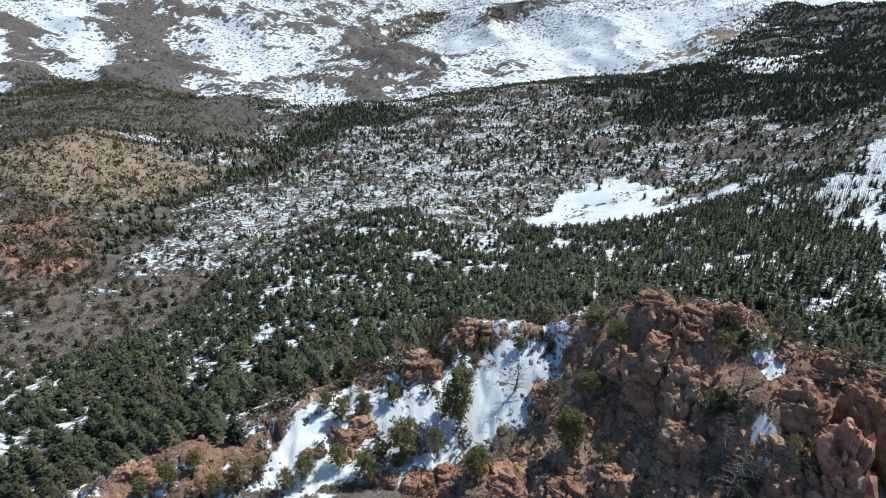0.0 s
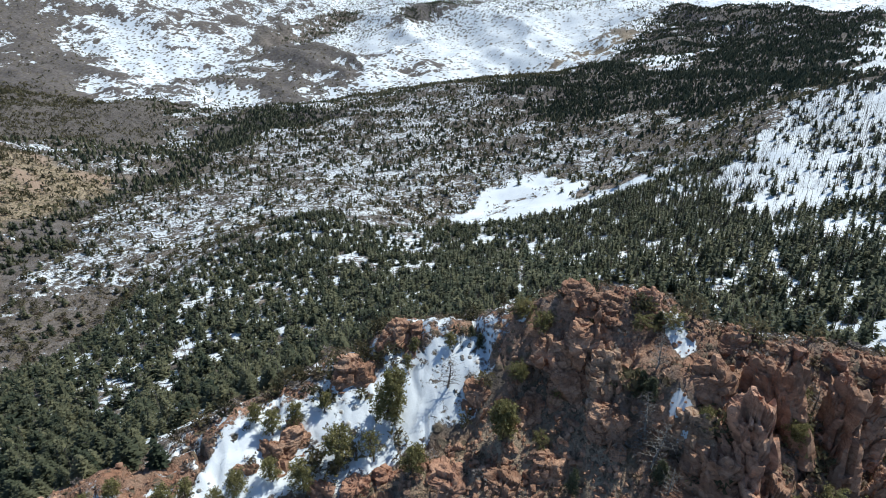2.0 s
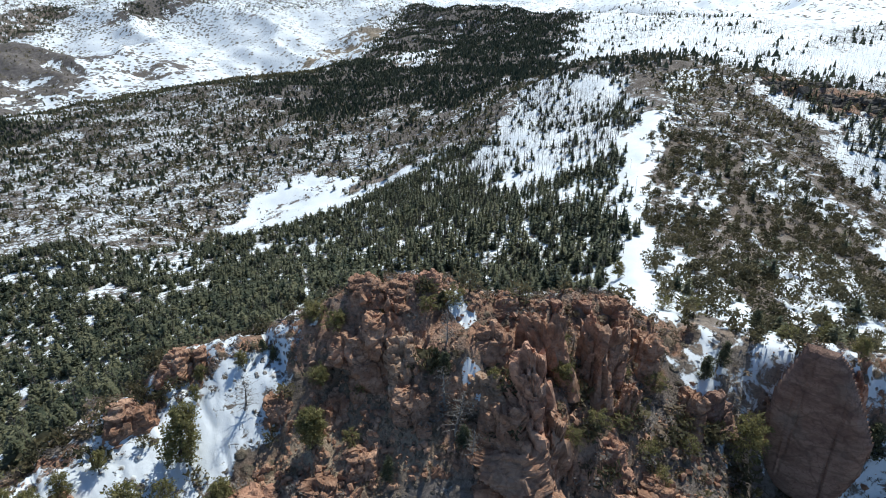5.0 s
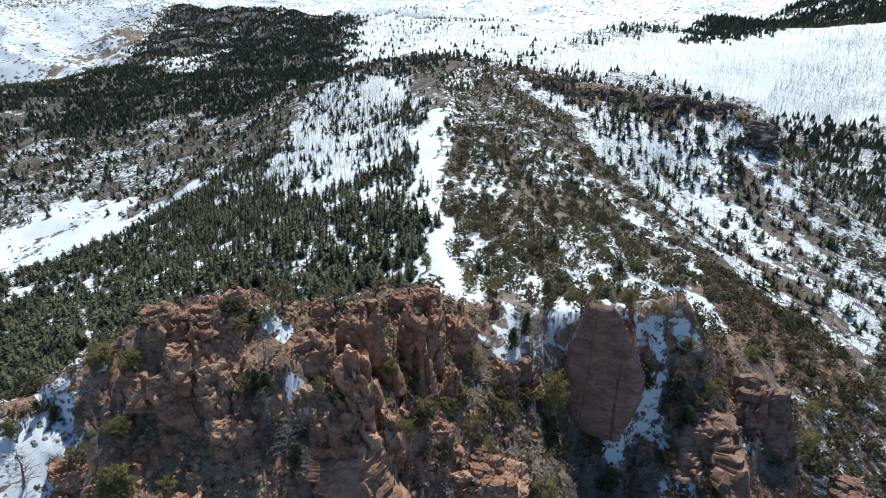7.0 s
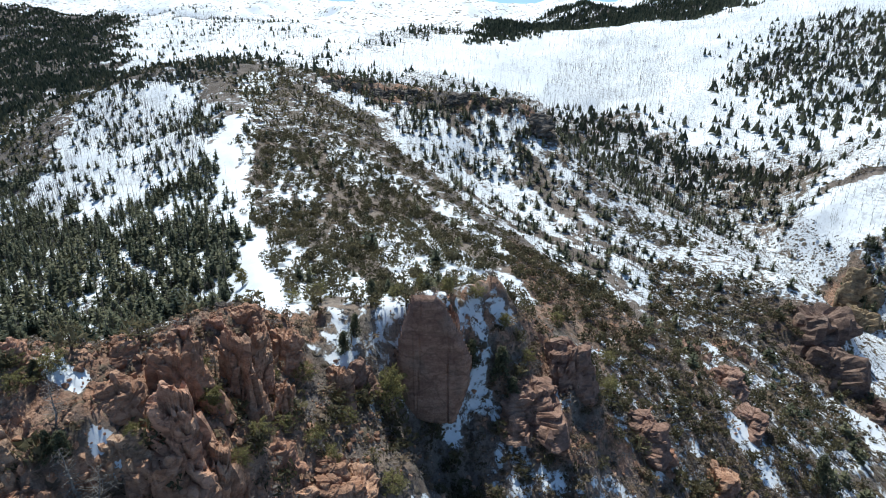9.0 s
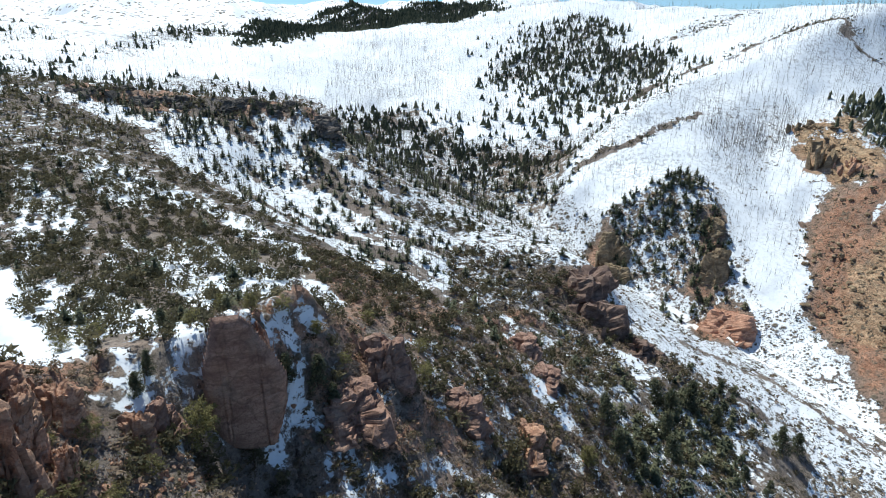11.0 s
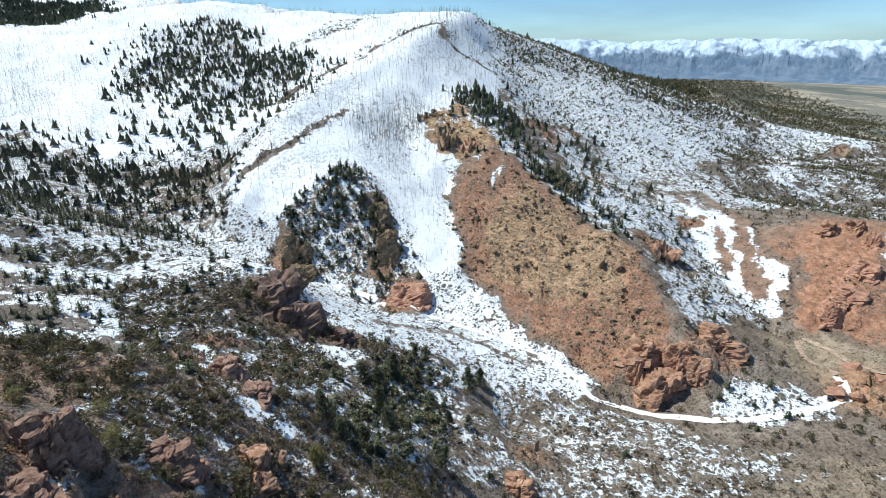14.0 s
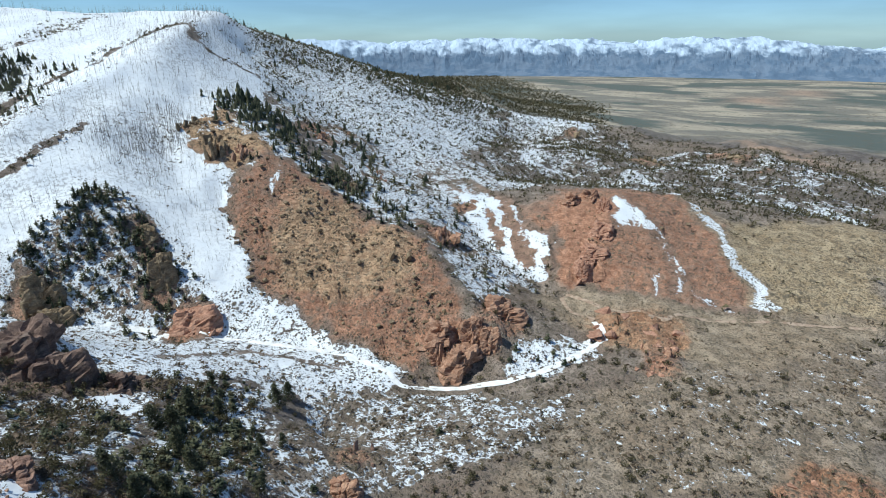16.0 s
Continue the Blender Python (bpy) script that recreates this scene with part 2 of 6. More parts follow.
def wave(x, y, size, octaves=4, seed=1, rough=0.5):
    """Smooth noise round 0, about -1 to 1, of the given size in metres."""
    total, amp, norm = np.zeros_like(x), 1.0, 0.0
    for o in range(octaves):
        u, v = x / size + 17.3 * o, y / size - 9.1 * o
        i, j = np.floor(u).astype(np.int64), np.floor(v).astype(np.int64)
        u, v = u - i, v - j
        u, v = u * u * (3 - 2 * u), v * v * (3 - 2 * v)
        top = lattice(i, j, seed + o) * (1 - u) + lattice(i + 1, j, seed + o) * u
        low = lattice(i, j + 1, seed + o) * (1 - u) + lattice(i + 1, j + 1, seed + o) * u
        total += amp * ((top * (1 - v) + low * v) * 2 - 1)
        norm, amp, size = norm + amp, amp * rough, size * 0.5
    return total / norm


def blocks(x, y, size, seed=5):
    """Broken rock: every cell of a random pattern is a tilted block. Heights of 0 to 1, and how near the joint is."""
    i0, j0 = np.floor(x / size).astype(np.int64), np.floor(y / size).astype(np.int64)
    best, second, level = np.full(x.shape, 9.0), np.full(x.shape, 9.0), np.zeros_like(x)
    for di in (-1, 0, 1):
        for dj in (-1, 0, 1):
            i, j = i0 + di, j0 + dj
            cx, cy = i + lattice(i, j, seed), j + lattice(i, j, seed + 1)
            dx, dy = x / size - cx, y / size - cy
            d = dx * dx + dy * dy
            h = lattice(i, j, seed + 2) + dx * (lattice(i, j, seed + 3) - 0.5) + dy * (lattice(i, j, seed + 4) - 0.5)
            near = d < best
            second = np.where(near, best, np.minimum(second, d))
            level = np.where(near, h, level)
            best = np.where(near, d, best)
    return level, np.sqrt(second) - np.sqrt(best)


# The land: ridge crests, feet and stream lines in metres, joined by an even membrane.
LAND = {
    "rim_crest": ((-57.5, 61.2, 139.8), (-49.8, 67.6, 136.3), (-34.6, 78.7, 135.1), (-21.4, 87.4, 138.2), (-7, 92.7, 140.8), (7.2, 95.7, 147.5), (15.1, 90.7, 148.1), (25.9, 86.2, 154), (35.3, 78.4, 162.7), (44.7, 73.5, 160.2), (56.3, 67.6, 155.7), (69.2, 60.6, 156.2), (80.5, 59.3, 150.3), (88.7, 50.3, 147.8), (93.6, 35.2, 150.2), (115.6, 23.9, 148.3)),
    "rim_front": ((-26.6, 66.9, 133), (-11.1, 69.1, 133.1), (5.9, 71.8, 137.4), (18.9, 70.5, 140.7), (33.9, 68, 150.8), (41.6, 61.2, 155.7), (43.9, 58.3, 151.2), (48.9, 50.1, 150.7), (58.6, 49.9, 146.9), (73, 41.5, 139.5), (87.3, 29.1, 124.7), (98.3, 18.5, 125.8), (112, 2.9, 128), (139.9, -5.2, 110)),
    "rim_foot": ((-41.3, 65, 133.3), (5.4, 62.8, 135.5), (31.5, 53.4, 141), (43.5, 42.7, 137.9), (70.6, 28, 133.1), (75.5, 26.5, 119.7), (95, -0.9, 115.3), (80.6, 23.7, 117.4), (95.6, -21.7, 104.9), (109.4, -24, 88.6), (111.7, -66.4, 72.9), (137.5, -103.3, 29.8), (124.1, -156.8, 2.7), (54.2, -199.9, 0), (-12.8, -238.4, 0), (-70.5, -271.7, 0)),
    "under_camera": ((-43.3, 25, 105), (0, 32, 120), (19.8, 19.8, 122), (40, 0, 108), (46, -38.6, 70), (15.6, -88.6, 25)),
    "forest_gully": ((-113.2, 98.4, 120.6), (-99.9, 118.5, 104.2), (-74, 141.9, 97.7), (-34.6, 161.3, 100.4), (12.6, 169.5, 111.7), (48.3, 163, 121.2), (82.8, 142.7, 126.4), (105.3, 106.9, 133)),
    "forest_ridge": ((-181.9, 171.5, 76.6), (-169.7, 199.6, 70.3), (-142.1, 247.1, 62.3), (-116, 298, 69), (-84, 350, 73), (-38, 388, 79), (7, 410, 62), (75, 423, 52), (143, 427, 56), (207, 422, 68)),
    "shoulder": ((207, 422, 68), (217, 439, 79), (295, 452, 103), (381, 489, 130), (440, 478, 158), (493, 439, 173)),
    "snow_crest": ((83.6, 61.8, 148.8), (94.1, 71.2, 143.9), (118.4, 92.1, 137.7), (168, 134.2, 128), (250, 200, 127), (354, 277, 141), (500, 399, 167), (524, 409, 176)),
    "forest_mid": ((69.4, 176.9, 115.6), (95.4, 158.5, 119.5), (116.2, 130.9, 120.9), (104, 93.8, 133.7)),
    "forest_upper": ((-29.4, 288.5, 84.9), (36.3, 287.7, 81.7), (106.9, 269.6, 92.2), (150, 260, 107), (208, 257, 106), (236, 231, 116)),
    "spur_crest": ((491, 345, 160), (440, 237, 139), (376, 165, 122), (310, 99, 112), (245, 50, 110.4), (197.5, 14.7, 113), (171.5, -13.2, 109.8), (163.2, -24.3, 104.4), (159.3, -43.2, 92.5), (156.7, -65.8, 82), (165.5, -70.8, 62.6), (154, -102.5, 47.2)),
    "shrub_mid": ((133.8, 87.7, 134.8), (155.9, 79.6, 132.5), (170.1, 64.8, 128.3), (158.7, 45.2, 130.3)),
    "shrub_up": ((277, 179, 130), (267.1, 136.6, 120.8)),
    "gully": ((443, 124, 100), (345, 58, 87), (264.2, 20.8, 89.4), (237.8, -10.4, 81.1), (220.9, -42.7, 73.8), (209.3, -90.5, 57.3), (194, -127.2, 28.2), (171.7, -160.5, 17.2)),
    "cliff_crest": ((524, 409, 176), (528, 325, 164), (532, 254, 157), (534, 200, 152), (529, 132, 147), (518, 85, 143), (496, 62, 118), (454, 26, 96), (410, -15, 75), (372, -50, 70), (322, -91, 77), (306, -110, 72), (288, -121, 47), (261.5, -136.5, 40.1), (229.1, -169.5, 23.2)),
    "cliff_foot": ((510, 243, 144), (511, 191, 139), (505, 125, 131), (494, 78, 122)),
    "snow_face": ((420, 94, 91), (329, 22, 84), (289.5, -16.4, 81), (299.2, -22.1, 72.4), (268.6, -59.1, 67.2), (246, -90.2, 48.2)),
    "canyon": ((758, 59, 53), (696, 76, 80), (610, -16, 53), (486, -118, 35), (407, -166, 15), (341, -209, 0), (256, -251, -4), (191, -247, -1), (169, -254, -8), (125, -278, -6), (95, -318, -2), (81, -357, 0)),
    "valley": ((187.6, -182.9, -7.5), (154.2, -207.7, -4), (98.8, -236.6, -2), (52, -296, 0), (-3, -352, 2), (-84, -411, 3)),
    "valley_low": ((2.6, -268.4, 0), (-61, -324, 1), (-102.6, -281.9, -4), (-206, -245, -10)),
    "valley_far": ((131, -412, -7), (70, -365, 3), (47, -406, 4), (-8, -427, 4), (-88, -458, 4)),
    "bowl_low": ((898, 53, 93), (748, -53, 60), (793, 108, 88), (760, 0, 74), (691, -111, 54), (617, -170, 62)),
    "bowl_mid": ((929, 370, 153), (1044, 116, 145), (1093, 127, 141), (1080, -20, 137), (1004, -181, 145), (836, -275, 127), (721, -298, 116)),
    "bowl_top": ((1056, 759, 218), (1512, 778, 268), (1310, 327, 190), (1449, 62, 231), (1492, 150, 222), (1499, -53, 247), (1450, -384, 279), (1402, -533, 272), (1135, -634, 247), (834, -686, 249)),
    "bowl_behind": ((2318, 937, 362), (2399, -60, 311), (2285, -262, 341), (1869, -711, 299), (1182, -923, 180)),
    "peak_crest": ((834, -686, 248), (717, -544, 221), (645, -456, 211), (622, -363, 177), (606, -286, 149), (578, -225, 127), (560, -186, 101), (539, -151, 74), (514, -130, 49)),
    "white_spur": ((645, -456, 211), (589, -359, 160), (552, -283, 126), (532, -218, 102), (510, -161, 78), (496, -137, 63)),
    "wedge_top": ((462, -164, 57), (462, -192, 74), (464, -234, 92), (430, -245, 74), (397, -243, 46)),
    "wedge_foot": ((426, -159, 24), (387, -182, 15), (356, -207, 9), (320, -227, 7)),
    "snow_gully": ((494, -322, 98), (429, -294, 68), (367, -270, 40), (334, -247, 16)),
    "red_edge": ((422, -321, 66), (359, -285, 40), (316, -261, 19), (264, -262, 4), (211, -264, -1), (178, -266, 0), (163, -273, -5), (135, -281, -6)),
    "red_crest": ((560, -404, 142), (542, -427, 142), (407, -362, 104), (357, -367, 85), (291, -367, 61), (232, -360, 52), (194, -336, 33), (161, -322, 28), (156, -322, 21), (134, -310, 8)),
    "red_mid": ((355, -309, 47), (294, -328, 43), (229, -318, 27)),
    "right_gully": ((584, -631, 114), (474, -594, 86), (366, -537, 55), (281, -496, 36), (229, -458, 13), (165, -432, -1), (144, -407, -6)),
    "right_flank": ((735, -648, 166), (655, -660, 133), (573, -694, 108), (449, -662, 71), (342, -633, 46), (273, -623, 34)),
    "right_skyline": ((841, -678, 247), (858, -766, 216), (842, -924, 182), (785, -1098, 123), (703, -1268, 103), (543, -1290, 34), (410, -1234, 22)),
    "foothills": ((424, -961, 9), (378, -1139, 25), (187, -1033, 15), (53, -1019, 24), (-62, -948, 20), (-134, -910, 22)),
    "foot_valley": ((297, -678, 12), (247, -761, 9), (96, -754, 16), (-31, -759, 3), (-123, -760, 3)),
    "red_hill_top": ((197, -529, 46), (180, -557, 49), (131, -560, 54), (80, -595, 48), (30, -579, 36), (-52, -638, 27), (-105, -641, 25)),
    "red_hill_edge": ((197, -514, 38), (160, -500, 35), (130, -501, 37), (122, -531, 54)),
    "red_hill_foot": ((150, -454, 7), (129, -433, 1), (99, -444, 6), (45, -443, 8), (-22, -457, 6), (-92, -482, 8)),
    "plain_edge": ((325, -1413, -22), (78, -1398, -7), (-162, -1139, 3), (-500, -866, -40), (-779, -450, -40)),
    "plain_far": ((1307, -2013, -62), (821, -2255, -64), (0, -2400, -66), (-1014, -2175, -66), (-2078, -1200, -64)),
    "plain_end": ((3152, -2463, -62), (2000, -3464, -66), (0, -4000, -70), (-2000, -3464, -70), (-3464, -2000, -68)),
    "plain_back": ((3932, -2753, -62), (1642, -4511, -66), (-1242, -4636, -70), (-4157, -2400, -68)),
    "left_ridge": ((-454, 451, 95), (-422, 533, 94), (-384, 609, 100), (-327, 619, 78), (-262, 638, 58)),
    "left_face": ((-304, 304, 87), (-271, 347, 66), (-268, 386, 69), (-266, 470, 66), (-253, 566, 53)),
    "left_valley": ((-219.6, 204.4, 81), (-199, 248, 65), (-207, 324, 60), (-224, 469, 56), (-201, 650, 52), (-185, 768, 51), (-276, 909, 48), (-479, 1155, 69), (-784, 1279, 91), (-908, 1194, 88)),
    "bench": ((-149, 272, 55), (-132, 367, 58), (-107, 458, 59), (-50, 578, 53), (84, 715, 55), (230, 870, 71), (414, 1019, 92), (711, 1206, 139), (920, 1185, 178), (1145, 1117, 245)),
    "meadow": ((48, 473, 44), (111, 488, 47), (169, 513, 55), (185, 571, 60), (240, 495, 63), (280, 531, 75), (356, 532, 102)),
    "forest_bench": ((154, 1190, 100), (452, 892, 114), (488, 696, 118), (508, 592, 132)),
    "far_foot": ((-1225, 1452, 131), (-880, 1512, 86), (-646, 1464, 55), (-300, 1367, 31), (24, 1500, 50), (337, 1615, 90), (767, 1738, 159)),
    "knob": ((-437, 1591, 64), (-362, 1865, 109), (-276, 2031, 144), (-47, 2149, 171), (245, 2237, 189), (476, 2352, 229)),
    "knob_gully": ((-671, 1562, 67), (-670, 1831, 111), (-479, 1890, 73), (-277, 2384, 168), (44, 2800, 283)),
    "left_spur": ((-997, 1558, 82), (-1242, 1936, 193), (-1276, 2379, 314), (-1302, 2814, 474)),
    "left_dip": ((-775, 1790, 113), (-847, 2246, 211), (-798, 2684, 327)),
    "far_top": ((-2944, 1700, 450), (-2065, 2949, 530), (-958, 3574, 530), (322, 3686, 500), (1564, 3353, 440), (2546, 2546, 370), (3195, 1163, 320), (3188, -279, 260), (2819, -1026, 200)),
    "far_mid": ((-453, 2662, 258), (-91, 2999, 340), (530, 2648, 312), (898, 2333, 288), (1129, 1770, 269), (1417, 1266, 284)),
    "west": ((-281.9, 102.6, 50), (-300, 0, 40), (-259.8, -150, 10)),
    "west_far": ((-1477, 260, 100), (-1410, -513, 20)),
    "outer": ((-4157, -2400, 260), (-4800, 0, 260), (-4157, 2400, 260), (-2400, 4157, 260), (0, 4800, 260), (2400, 4157, 260), (4157, 2400, 260), (4800, 0, 260)),
}
N_AZ, N_D = 720, 330
D_MIN, D_MAX = 18.0, 4900.0


def solve_land():
    """Heights on a fan of directions and growing distances that pass through the lines of LAND."""
    fixed = np.zeros((N_AZ, N_D)); weight = np.zeros((N_AZ, N_D))
    for pts in LAND.values():
        for (x0, y0, z0), (x1, y1, z1) in zip(pts, pts[1:]):
            k = np.linspace(0, 1, 160)
            x, y, z = x0 + (x1 - x0) * k, y0 + (y1 - y0) * k, z0 + (z1 - z0) * k
            i = np.round(np.degrees(np.arctan2(x, y)) * 2).astype(int) % N_AZ
            j = np.clip(np.round(np.log(np.hypot(x, y) / D_MIN) / np.log(D_MAX / D_MIN) * (N_D - 1)).astype(int), 0, N_D - 1)
            np.add.at(fixed, (i, j), z); np.add.at(weight, (i, j), 1)
    levels = []
    f, w = fixed, weight
    while True:
        levels.append((f, w))
        if min(f.shape) < 24:
            break
        a, b = f.shape[0] // 2 * 2, f.shape[1] // 2 * 2
        f = f[:a, :b].reshape(a // 2, 2, b // 2, 2).sum((1, 3)); w = w[:a, :b].reshape(a // 2, 2, b // 2, 2).sum((1, 3))
    h = None
    for f, w in reversed(levels):
        known = w > 0
        v = np.where(known, f / np.maximum(w, 1e-9), 0)
        if h is None:
            h = np.full(f.shape, v[known].mean())
        else:
            h = np.repeat(np.repeat(h, 2, 0), 2, 1)
            h = np.pad(h, ((0, max(0, f.shape[0] - h.shape[0])), (0, max(0, f.shape[1] - h.shape[1]))), mode="edge")[:f.shape[0], :f.shape[1]]
        h[known] = v[known]
        aspect = (np.log(D_MAX / D_MIN) / f.shape[1]) / (2 * math.pi / f.shape[0])
        ca = aspect * aspect
        for _ in range(160):
            up = np.pad(h, ((0, 0), (1, 1)), mode="edge")
            n = (ca * (np.roll(h, 1, 0) + np.roll(h, -1, 0)) + up[:, 2:] + up[:, :-2]) / (2 + 2 * ca)
            h = np.where(known, v, n)
    for _ in range(3):      # worn crests
        up = np.pad(h, ((0, 0), (1, 1)), mode="edge")
        h = 0.5 * h + 0.125 * (np.roll(h, 1, 0) + np.roll(h, -1, 0) + up[:, 2:] + up[:, :-2])
    # the hollow under the flight is even
    d = D_MIN * (D_MAX / D_MIN) ** (np.arange(N_D) / (N_D - 1))
    k = np.clip((d - 22) / 24, 0, 1)[None]
    return h * k + 104.0 * (1 - k)


LAND_H = solve_land()


def base_height(x, y):
    """The smooth land's height at x, y (arrays)."""
    a = (np.degrees(np.arctan2(x, y)) * N_AZ / 360.0) % N_AZ
    d = np.clip(np.log(np.maximum(np.hypot(x, y), D_MIN) / D_MIN) / np.log(D_MAX / D_MIN) * (N_D - 1), 0, N_D - 1.001)
    i = np.floor(a).astype(int); u = a - i; i %= N_AZ
    j = np.floor(d).astype(int); w = d - j
    i2 = (i + 1) % N_AZ
    return (LAND_H[i, j] * (1 - u) + LAND_H[i2, j] * u) * (1 - w) + (LAND_H[i, j + 1] * (1 - u) + LAND_H[i2, j + 1] * u) * w


